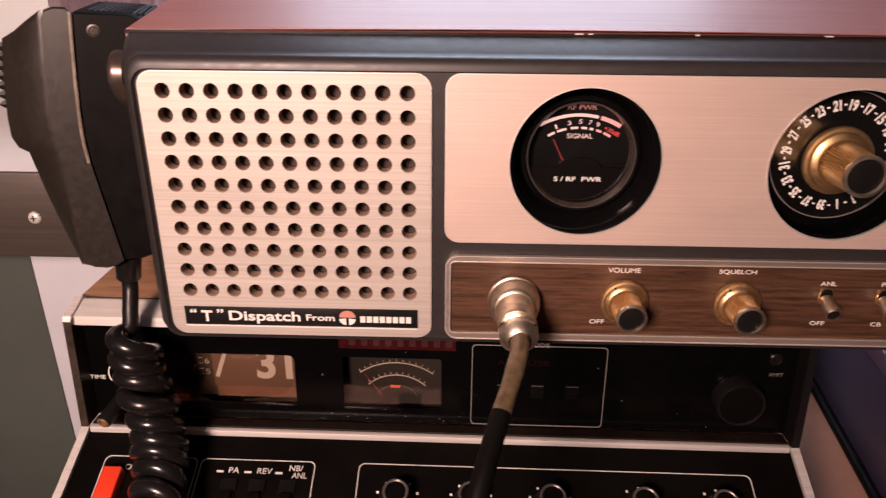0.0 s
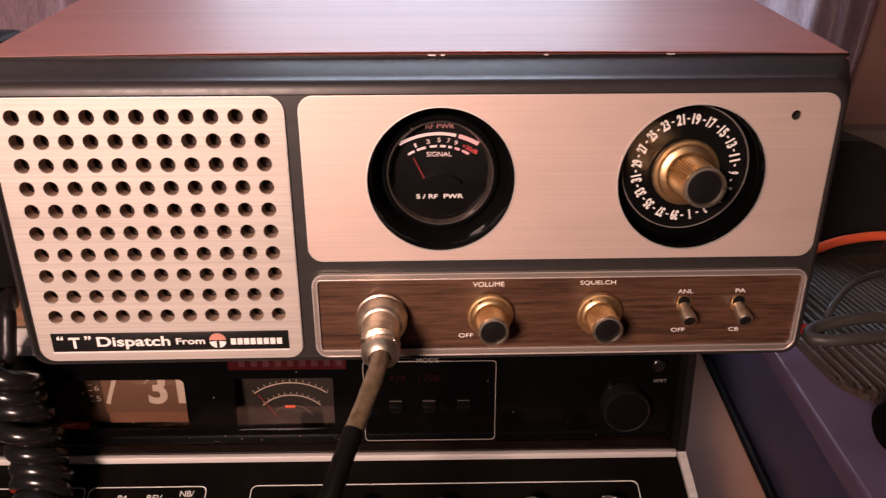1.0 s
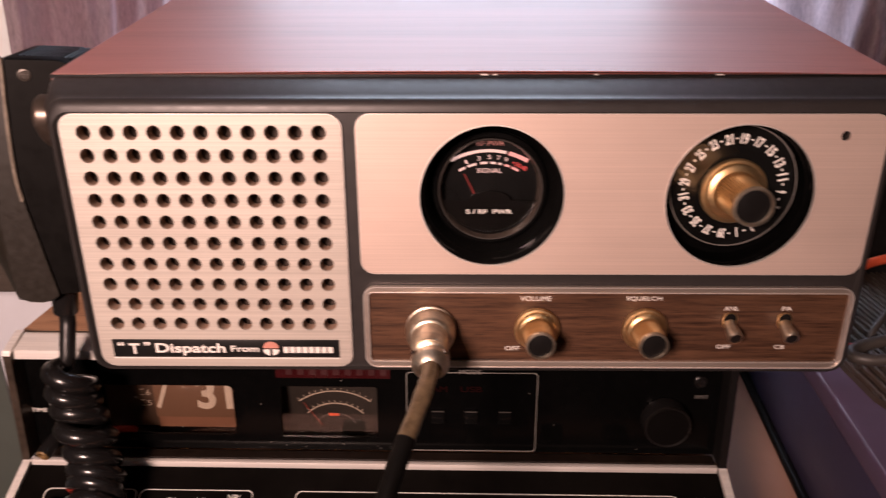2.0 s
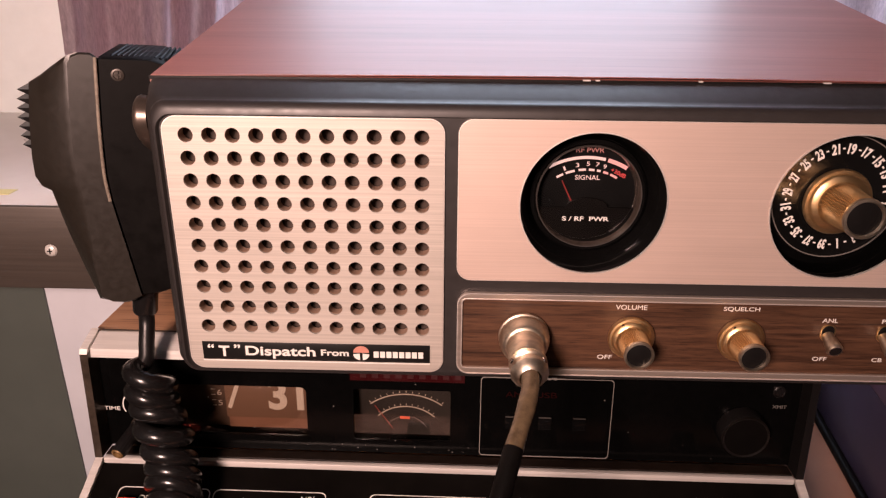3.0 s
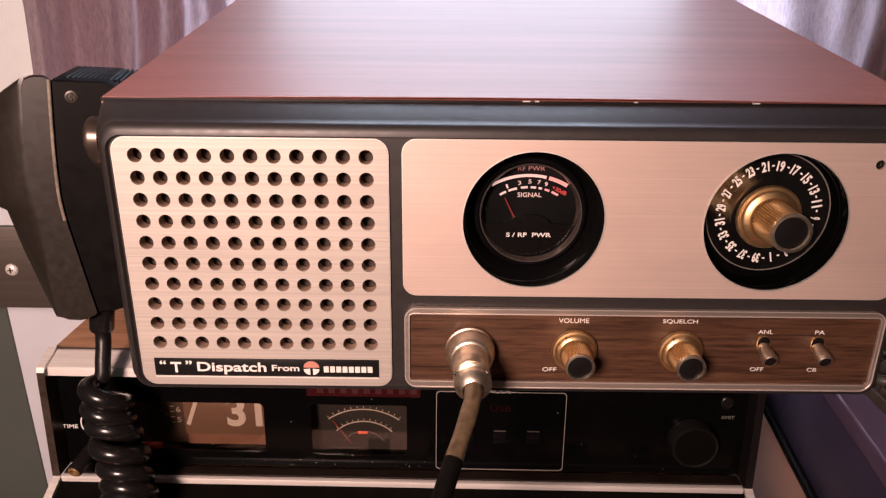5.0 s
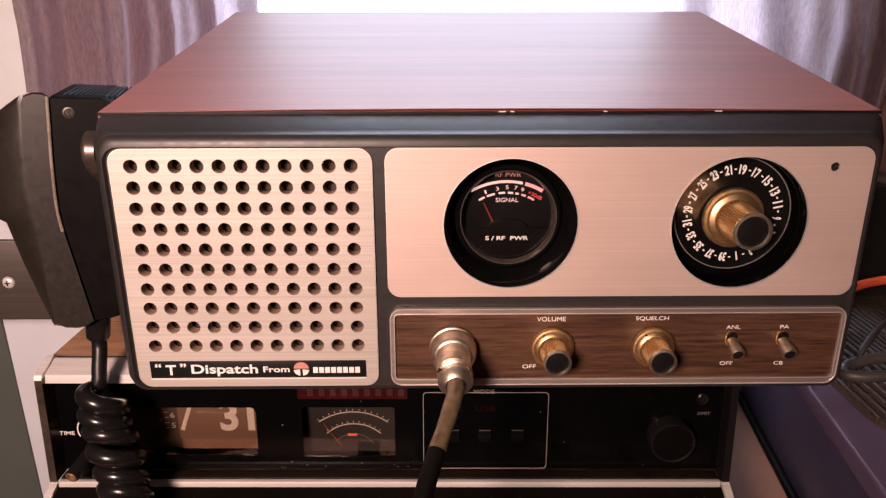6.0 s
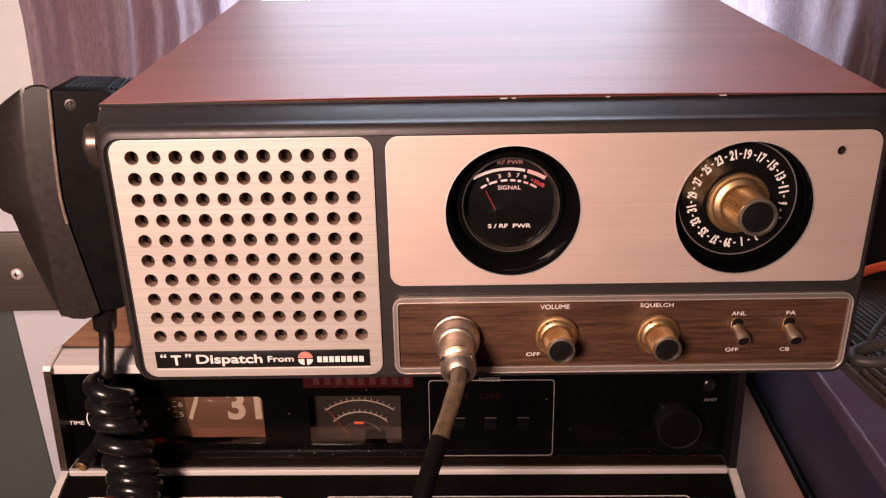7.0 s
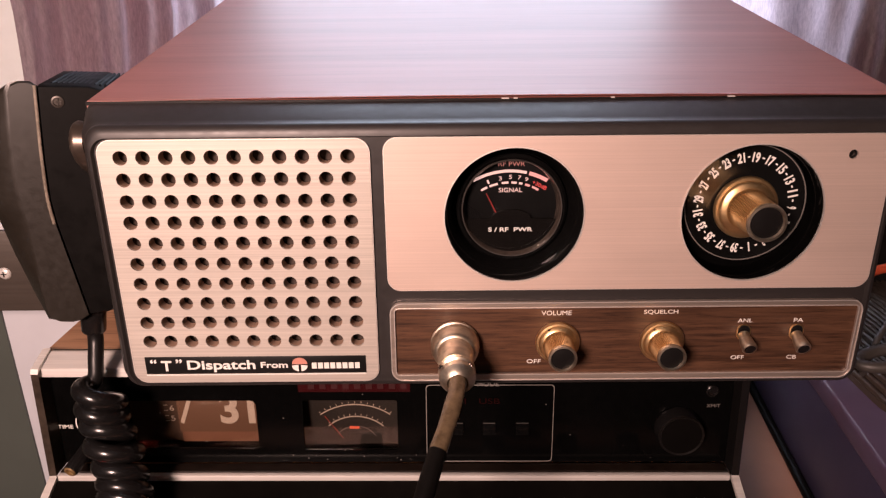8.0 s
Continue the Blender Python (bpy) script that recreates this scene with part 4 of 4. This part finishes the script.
# ---- the lower base radio ----
def lower_radio():
    b = (-0.088, 0.0489, 0.02)
    W = thing("lower_radio", b, "black-fronted base radio with flip clock and meter, on the desk", "radio", turn=-0.66)
    X0, X1 = -0.0888, 0.2858
    sl = 0.455

    def pz(y):
        return 0.0924 - sl * (0.0489 - y)

    # wood-grain cabinet behind the front
    prof = [(0.0682, 0.16), (0.31, 0.16), (0.31, 0.024), (-0.05, 0.024), (-0.05, pz(-0.05) - 0.004), (0.05, pz(0.0489) - 0.005), (0.075, 0.088), (0.075, 0.1525), (0.0682, 0.1525)]
    part("cabinet", loft([[(x, y, z) for y, z in prof] for x in (X0 + 0.0004, X1 - 0.0004)]), LOW_WOOD, W, "light teak wood-grain cabinet", smooth=False)
    for x in (-0.06, 0.25):
        for y in (-0.02, 0.28):
            part("foot", lathe([(0.009, 0), (0.0095, 0.0042)], (x, y, 0.02), (0, 0, 1), n=20), RUBBER, W)
    # silver top strip and side trims
    prof = [(0.0542, 0.1520), (0.0550, 0.1566), (0.0665, 0.1606), (0.0685, 0.1602), (0.0685, 0.1520)]
    part("trim_line", box(X0 + 0.0044, X1 - 0.0044, 0.0684, 0.0694, 0.1596, 0.1606), WORN, W, "dark line behind the silver trim")
    part("top_trim", loft([[(x, y, z) for y, z in prof] for x in (X0 + 0.004, X1 - 0.004)]), TRIM, W, "wide silver trim along the top", smooth=False)
    # right trim is black to put the shade on that side into its colour
    for s, x in ((0, X0), (1, X1 - 0.004)):
        pr = [(0.0475, 0.0945), (0.0515, 0.1555), (0.0665, 0.1615), (0.0665, 0.0945)]
        side = part("side_trim", loft([[(xx, y, z) for y, z in pr] for xx in (x, x + 0.004)]), BLACK if s else WORN, W, "side trim with its shade painted black" if s else "worn dark metal side trim", smooth=False)
        pr = [(0.0512, 0.1552), (0.0525, 0.1576), (0.0668, 0.1624), (0.0668, 0.1604)]
        part("trim_cap", loft([[(xx, y, z) for y, z in pr] for xx in (x, x + 0.004)]), TRIM, side, smooth=False)
    # middle bar and the trims down the slope
    part("middle_bar", box(X0 + 0.0046, X1 - 0.0046, 0.0470, 0.0502, 0.0906, 0.0948, 0.0006, 2), TRIM, W, "silver bar between glass and sloping panel")
    part("bar_ledge", box(X0 + 0.0046, X1 - 0.0046, 0.0503, 0.0575, 0.0906, 0.0952, 0.0003, 1), GLASS_FLAT, W, "worn dark ledge behind the silver bar")
    for x in (X0 - 0.0006, X1 - 0.0036):
        pr = [(0.0495, pz(0.0495) + 0.0012), (-0.05, pz(-0.05) + 0.0012), (-0.052, pz(-0.05) - 0.004), (0.0495, 0.0875)]
        part("slope_trim", loft([[(xx, y, z) for y, z in pr] for xx in (x, x + 0.0042)]), TRIM, W, "silver trim along the sloping panel", smooth=False)
    # glass front with what lies behind it
    part("window_back", box(X0 + 0.004, X1 - 0.004, 0.0725, 0.0735, 0.0925, 0.152), DIAL_FACE, W)
    glass = sheet([(X0 + 0.0042, 0.096), (X1 - 0.0042, 0.096), (X1 - 0.0042, 0.1512), (X0 + 0.0042, 0.1512)], [rr(-0.0475, 0.0248, 0.1042, 0.1339, 0.003, 4), rr(0.0500, 0.1015, 0.1033, 0.1340, 0.001, 2)], 0.0575, 0.0595)
    part("front_glass", leaned(glass), GLASS_BLACK, W, "glossy black glass front", smooth=False)
    clk = part("clock_window", leaned(sheet(rr(-0.0475, 0.0248, 0.1042, 0.1339, 0.003, 4), [], 0.0580, 0.0586)), SMOKED, W, "smoked window of the flip clock")
    clk.visible_shadow = False
    mw = part("meter_window", leaned(sheet(rr(0.0500, 0.1015, 0.1033, 0.1340, 0.001, 2), [], 0.0580, 0.0586)), SMOKED, W, "clear window of the meter")
    mw.visible_shadow = False
    # flip clock
    part("clock_drum", box(-0.049, -0.0215, 0.0695, 0.0705, 0.102, 0.136), CARD_DARK, clk)
    part("flip_card", box(-0.0222, 0.0262, 0.0682, 0.069, 0.1085, 0.136, 0.0003), CARD, clk)
    part("flip_card_low_glow", box(-0.0212, 0.0262, 0.0686, 0.0692, 0.102, 0.1084), CARD_GLOW, clk)
    lettering("7", -0.0172, 0.1235, 0.068, 0.0100, 0.019, CREAM_INK, clk)
    lettering("31", 0.0115, 0.1235, 0.068, 0.0195, 0.019, CREAM_INK, clk, bold=0.03)
    for k, (body, z) in enumerate((("7", 0.1300), ("6", 0.1234), ("5", 0.1168))):
        lettering(body, -0.0255, z, 0.0692, 0.0024, 0.0033, CREAM_INK, clk)
    for k in range(5):
        part("minute_mark", box(-0.030, -0.0278, 0.0690, 0.0694, 0.115 + 0.0034 * k, 0.1153 + 0.0034 * k), CREAM_INK, clk)
    # meter face
    part("gauge", box(0.0475, 0.1045, 0.069, 0.0698, 0.1, 0.1365), GAUGE, mw)
    GX, GZ = 0.0772, 0.0934
    part("gauge_arc", arc_strip(GX, GZ, 0.0324, 0.0006, -37, 37, 0.0688), CREAM_INK, mw)
    part("gauge_arc", arc_strip(GX, 0.0963, 0.0218, 0.0006, -45, 45, 0.0688), CREAM_INK, mw)
    part("gauge_arc", arc_strip(GX, 0.0992, 0.0125, 0.0003, -62, 62, 0.0688), DIM_INK, mw)
    for R_, zz, step in ((0.0332, GZ, 6), (0.0225, 0.0963, 8)):
        for k in range(-6, 7):
            a = radians(k * step)
            if abs(k * step) < 41:
                p0, p1 = (GX + R_ * math.sin(a), zz + R_ * math.cos(a)), (GX + (R_ + 0.0011) * math.sin(a), zz + (R_ + 0.0011) * math.cos(a))
                w = 0.0002
                q = [(p0[0] - w * math.cos(a), p0[1] + w * math.sin(a)), (p0[0] + w * math.cos(a), p0[1] - w * math.sin(a)), (p1[0] + w * math.cos(a), p1[1] - w * math.sin(a)), (p1[0] - w * math.cos(a), p1[1] + w * math.sin(a))]
                part("gauge_tick", sheet(q, [], 0.0688, 0.0686), CREAM_INK, mw)
    part("gauge_badge", box(0.0737, 0.079, 0.0685, 0.0689, 0.1102, 0.1117), plain("gauge_red", (0.85, 0.16, 0.08), 0.5), mw)
    part("gauge_needle", sheet([(0.0598, 0.1185), (0.0602, 0.1187), (0.0700, 0.1040), (0.0696, 0.1038)], [], 0.0684, 0.0682), plain("needle_brown", (0.22, 0.03, 0.02), 0.5), mw)
    # strip of embossed tape with its marks as bars
    tape = part("embossed_tape", leaned(box(0.0485, 0.1088, 0.0570, 0.0575, 0.1392, 0.1482, 0.0001, 1)), CRIMSON, W, "dark red embossed label tape")
    rows_of_bars([(0.054 + 0.0062 * k, 0.054 + 0.0062 * k + 0.0033) for k in range(9)], 0.1412, 0.1452, 0.0570, CRIMSON_INK, tape, m=LEAN)
    # mode box with its lettering and levers, transmit lamp, tuning knob
    part("mode_outline", leaned(outline(rr(0.1172, 0.1862, 0.0964, 0.1432, 0.002, 5), 0.00032, 0.0571, 0.0575)), plain("printed_line", (0.24, 0.225, 0.205), 0.6, vary=0.05), W)
    lettering("MODE", 0.1507, 0.1436, 0.0572, 0.0115, 0.0024, DIM_INK, W, m=LEAN)
    lettering("AM", 0.1345, 0.1335, 0.0572, 0.0085, 0.0032, RED_DIM, W, m=LEAN)
    lettering("USB", 0.1515, 0.1335, 0.0572, 0.0112, 0.0032, RED_DIM, W, m=LEAN)
    for x in (0.134, 0.1515, 0.1695):
        part("mode_button", leaned(box(x - 0.0036, x + 0.0036, 0.0560, 0.0590, 0.1135, 0.1215, 0.0006, 2)), GLOSS, W, "small black push button")
        part("button_edge", leaned(box(x - 0.0034, x + 0.0030, 0.0556, 0.0566, 0.1208, 0.1212)), BUTTON_EDGE, W)
    part("transmit_lamp", leaned(lathe([(0.0034, 0), (0.0034, 0.0008), (0.0027, 0.0012), (0.0022, 0.0006), (0, 0.0009)], (0.2705, 0.0575, 0.1392), n=28)), RUBBER, W)
    lettering("XMIT", 0.2718, 0.1305, 0.0572, 0.0072, 0.0018, DIM_INK, W, m=LEAN)
    tk = part("tuning_knob", lathe([(0.0125, 0), (0.0128, 0.001), (0.0122, 0.007), (0.0115, 0.008)], (0.2535, 0.0587, 0.1175), n=64, ridges=(1, 2, 0.0006)), RUBBER, W, "black ribbed knob with a chrome edge")
    part("knob_rim", lathe([(0.0116, 0.0078), (0.0122, 0.0082), (0.0118, 0.009), (0.0108, 0.0086)], (0.2535, 0.0587, 0.1175), n=48), plain("dull_rim", (0.006, 0.005, 0.0045), 0.3, vary=0.3), tk)
    part("knob_cap", lathe([(0.0109, 0.0084), (0, 0.0082)], (0.2535, 0.0587, 0.1175), n=40), KNOB_DARK, tk)
    lettering("TIME", -0.0808, 0.1185, 0.0572, 0.0086, 0.0022, WHITE_INK, W, m=LEAN)
    part("time_arc", leaned(arc_strip(-0.0665, 0.1205, 0.0082, 0.0006, -120, 40, 0.0575)), WHITE_INK, W)
    tm = part("time_knob", lathe([(0.0042, 0), (0.0042, 0.004), (0.0036, 0.0046)], (-0.0655, 0.0582, 0.1112), n=32), WORN, W, "small brass-tipped clock setting knob")
    part("knurl", lathe([(0.0034, 0.0042), (0.0038, 0.005), (0.0038, 0.0215), (0.0033, 0.0225)], (-0.0655, 0.0582, 0.1112), (-0.23, -1, -0.30), n=36, ridges=(1, 2, 0.0003)), BLACK, tm)
    part("knob_end", lathe([(0.0034, 0.0224), (0.0029, 0.0229), (0.0022, 0.0229), (0.0019, 0.0215), (0, 0.0213)], (-0.0655, 0.0582, 0.1112), (-0.23, -1, -0.30), n=24), plain("tarnished_brass", (0.2, 0.125, 0.05), 0.45, 0.4, vary=0.3), tm, "hollow tarnished brass end")
    # drops of grime on the glass
    rnd = random.Random(5)
    for _ in range(26):
        x, z = rnd.uniform(0.024, 0.118), rnd.uniform(0.0968, 0.1005)
        if rnd.random() < 0.3:
            x, z = rnd.uniform(-0.08, 0.27), rnd.uniform(0.097, 0.14)
        r = rnd.uniform(0.00015, 0.0004)
        part("speck", leaned(lathe([(r, 0), (0, r * 0.4)], (x, 0.0575, z), n=8)), DIM_INK, W)
    # sloping panel: laid out flat as x and distance s down the slope
    ang = math.atan(sl)
    org = Vector((0, 0.0489, 0.0924))
    down, up = Vector((0, -math.cos(ang), -math.sin(ang))), Vector((0, -math.sin(ang), math.cos(ang)))
    # maps (x, y, z) drawn facing -y, with z = -s, on to the slope
    S = Matrix(((1, 0, 0, 0), (0, -up.y, -down.y, org.y), (0, -up.z, -down.z, org.z), (0, 0, 0, 1)))

    def on_slope(bm):
        bmesh.ops.transform(bm, matrix=S, verts=bm.verts)
        return bm

    part("sloping_panel", on_slope(sheet([(X0 + 0.0042, 0.001), (X1 - 0.0042, 0.001), (X1 - 0.0042, -0.108), (X0 + 0.0042, -0.108)], [], 0, 0.003)), PANEL, W, "black sloping control panel", smooth=False)
    for a, c, e in ((-0.0705, -0.0222, 0.052), (-0.0205, 0.0385, 0.052), (0.0608, 0.2578, 0.075)):
        part("printed_outline", on_slope(outline(rr(a, c, -e - 0.0025, -0.015, 0.003, 5), 0.00036, -0.0003, 0.0)), WHITE_INK, W)
    for body, x, w, x_mark in (("ON", -0.0555, 0.0066, -0.0632), ("PA", -0.0025, 0.0052, -0.0094), ("REV", 0.0132, 0.0075, 0.0048), ("NB/", 0.0290, 0.0068, 0.0205)):
        lettering(body, x, -0.021 if body != "NB/" else -0.0190, -0.0003, w, 0.003, WHITE_INK, W, m=S)
        part("printed_mark", on_slope(box(x_mark - 0.0018, x_mark + 0.0018, -0.0004, 0, -0.0223, -0.0213)), WHITE_INK, W)
    lettering("ANL", 0.0312, -0.0228, -0.0003, 0.0075, 0.003, WHITE_INK, W, m=S)
    part("rocker_switch", on_slope(box(-0.0668, -0.0575, -0.0065, 0.001, -0.0505, -0.0237, 0.0006)), RED, W, "red rocker power switch")
    for x in (-0.0035, 0.0108, 0.0262):
        sl_ = part("slide_switch", on_slope(box(x - 0.0042, x + 0.0042, -0.0012, 0.0004, -0.0495, -0.0255, 0.0005)), RUBBER, W, "black rocker switch")
        part("rocker", on_slope(box(x - 0.0032, x + 0.0032, -0.004, -0.0008, -0.0485, -0.0335, 0.0006)), GLOSS, sl_)
    for x in (0.0815, 0.118, 0.157, 0.201, 0.239):
        at = S @ Vector((x, 0.0, -0.0345))
        kb = part("panel_knob", lathe([(0.0088, 0), (0.0088, 0.002), (0.0072, 0.003), (0.0066, 0.011), (0.006, 0.0117)], at, up, n=48, ridges=(2, 3, 0.0004)), BLACK, W, "small black knob with a silver ring")
        part("knob_ring", lathe([(0.0061, 0.0115), (0.0063, 0.0121), (0.0056, 0.0124), (0.005, 0.012)], at, up, n=36), RING_DULL, kb)
        part("knob_cap", lathe([(0.0052, 0.012), (0, 0.0122)], at, up, n=32), GLOSS, kb)
        for k in range(-4, 5):
            a = radians(k * 33)
            dx, dz = 0.0108 * math.sin(a), 0.0108 * math.cos(a)
            part("scale_dot", on_slope(box(x + dx - 0.0006, x + dx + 0.0006, -0.0003, 0, -0.0345 + dz - 0.0006, -0.0345 + dz + 0.0006)), WHITE_INK, kb)
    return W


# ---- beside the radios ----
def violet_box():
    V = thing("violet_box", (0.3675, 0.08, 0.02), "dark violet box standing on the desk beside the radios", "box", turn=-7.5)
    part("box_body", box(0.3672, 0.7, -0.12, 0.27, 0.02, 0.0872, 0.003), NAVY, V, "dark navy side")
    part("box_lid", box(0.3662, 0.703, -0.123, 0.273, 0.0876, 0.1015, 0.0022, 3), VIOLET, V, "violet lid")


def ribbed_speaker():
    S = thing("ribbed_housing", (0.5, 0.12, 0.1016), "black ribbed plastic housing lying on the violet box", "housing", turn=0.0)

    def left_edge(y):
        # the rounded end towards the radios
        return 0.390 + 0.06 * max(0.0, (0.1 - y) / 0.06) ** 2 + 0.3 * max(0.0, (y - 0.13)) ** 1.5

    ys = [0.042 + 0.214 * k / 24 for k in range(25)]
    loop = [(left_edge(y), y) for y in ys] + [(0.66, 0.256), (0.66, 0.042)]
    bm = loft([[(x, y, z) for x, y in loop] for z in (0.1016, 0.1055)])
    part("housing_body", bm, FIN, S, smooth=False)
    inner = [(left_edge(y) + 0.018, y) for y in ys] + [(0.66, 0.255), (0.66, 0.0432)]
    part("housing_top", loft([[(x, y, z) for x, y in inner] for z in (0.1056, 0.1135)]), FIN, S, smooth=False)
    x = 0.3915
    while x < 0.655:
        front_y = 0.1 - 0.06 * math.sqrt(min(0.93, (x - 0.390) / 0.06)) + 0.0005
        back_y = min(0.2555, 0.13 + ((x - 0.390) / 0.3) ** (2 / 3))
        crown = 0.1185 - 0.011 * max(0.0, 1 - (x - 0.390) / 0.026)
        rib = merged(box(x, x + 0.0024, front_y, back_y, min(0.1118, crown - 0.004), crown, 0.0007, 1), box(x, x + 0.0024, front_y - 0.0035, front_y + 0.004, 0.1025, crown - 0.0006, 0.0007, 1))
        part("rib", rib, FIN, S, smooth=False)
        x += 0.0046
    tagged(part("black_plug", lathe([(0, 0), (0.012, 0.002), (0.016, 0.01), (0.016, 0.03), (0.012, 0.042), (0.006, 0.048), (0.005, 0.06)], (0.378, 0.028, 0.1177), (0.95, 0.12, 0.0), n=24), MIC_BACK), "black rubber plug lying on the violet box", "plug")
    dark = loft([[(x, y, z) for x, z in rr(0.415, 0.524, 0.1017, 0.2075, 0.045, 8)] for y in (0.262, 0.268, 0.306, 0.312)])
    sp = thing("round_speaker", (0.47, 0.287, 0.1017), "dark round-topped speaker standing behind the ribbed housing", "speaker")
    cover = plain("dark_cover", (0.009, 0.007, 0.0055), 0.7, vary=0.25, scale=90, bump=0.2)
    part("speaker_body", dark, cover, sp)
    part("speaker_front", loft([[(x, y, z) for x, z in rr(0.421, 0.518, 0.107, 0.2015, 0.041, 8)] for y in (0.2595, 0.2618)]), plain("speaker_front_cloth", (0.006, 0.0045, 0.0035), 0.9, vary=0.4, scale=900), sp, "dark cloth front")


def cables():
    def cable(name, pts, r, mat, label):
        tagged(part(name, tube(smooth_path(pts, 8), r, 12), mat), label, "cable")

    cable("orange_cable", [(0.345, 0.19, 0.11), (0.385, 0.196, 0.127), (0.424, 0.2, 0.1435), (0.45, 0.203, 0.1505), (0.486, 0.205, 0.152), (0.54, 0.21, 0.142), (0.62, 0.215, 0.1205)], 0.0034, ORANGE, "thick orange cable running over the ribbed housing")
    cable("red_cable", [(0.335, 0.15, 0.109), (0.358, 0.138, 0.1165), (0.376, 0.129, 0.121), (0.394, 0.127, 0.1195)], 0.0034, REDPLUG, "short red cable end behind the radio")
    cable("black_cable", [(0.381, 0.105, 0.120), (0.379, 0.098, 0.137), (0.386, 0.103, 0.149), (0.412, 0.125, 0.154), (0.455, 0.147, 0.151), (0.51, 0.16, 0.138), (0.6, 0.17, 0.1188)], 0.0019, CABLE_GREY, "thin black cable looped over the ribbed housing")
    cable("thick_cable", [(0.55, 0.084, 0.1225), (0.45, 0.077, 0.137), (0.408, 0.073, 0.1445), (0.381, 0.071, 0.1445), (0.367, 0.0725, 0.143), (0.3605, 0.0775, 0.1425), (0.365, 0.0835, 0.1445), (0.383, 0.0865, 0.1475), (0.41, 0.0895, 0.1475), (0.455, 0.0925, 0.1395), (0.555, 0.0995, 0.1225)], 0.0034, CABLE_GREY, "thick black cable folded back across the ribbed housing")
    # matt black cable that also fills in the shadow along the box's foot
    cable("desk_cable_shade", [(0.3925, 0.3, 0.0235), (0.3875, 0.26, 0.0235), (0.3795, 0.2, 0.0235), (0.3715, 0.14, 0.0235), (0.3622, 0.07, 0.0235), (0.353, 0.0, 0.0235)], 0.0034, MIC_BACK, "black cable along the box, drawing also the shade at its foot")


room()
drape("curtain", -0.252, -0.035, 0.192, 1.32, 0.375, 4, 3, "mauve-brown satin curtain drawn to the side of the window")
drape("curtain", 0.325, 0.533, 0.192, 1.32, 0.375, 3, 8, "mauve-brown satin curtain hanging beside the bright window gap")
desk_and_shelf()
violet_box()
lower_radio()
upper_radio()
mic_plug()
microphone()
ribbed_speaker()
cables()
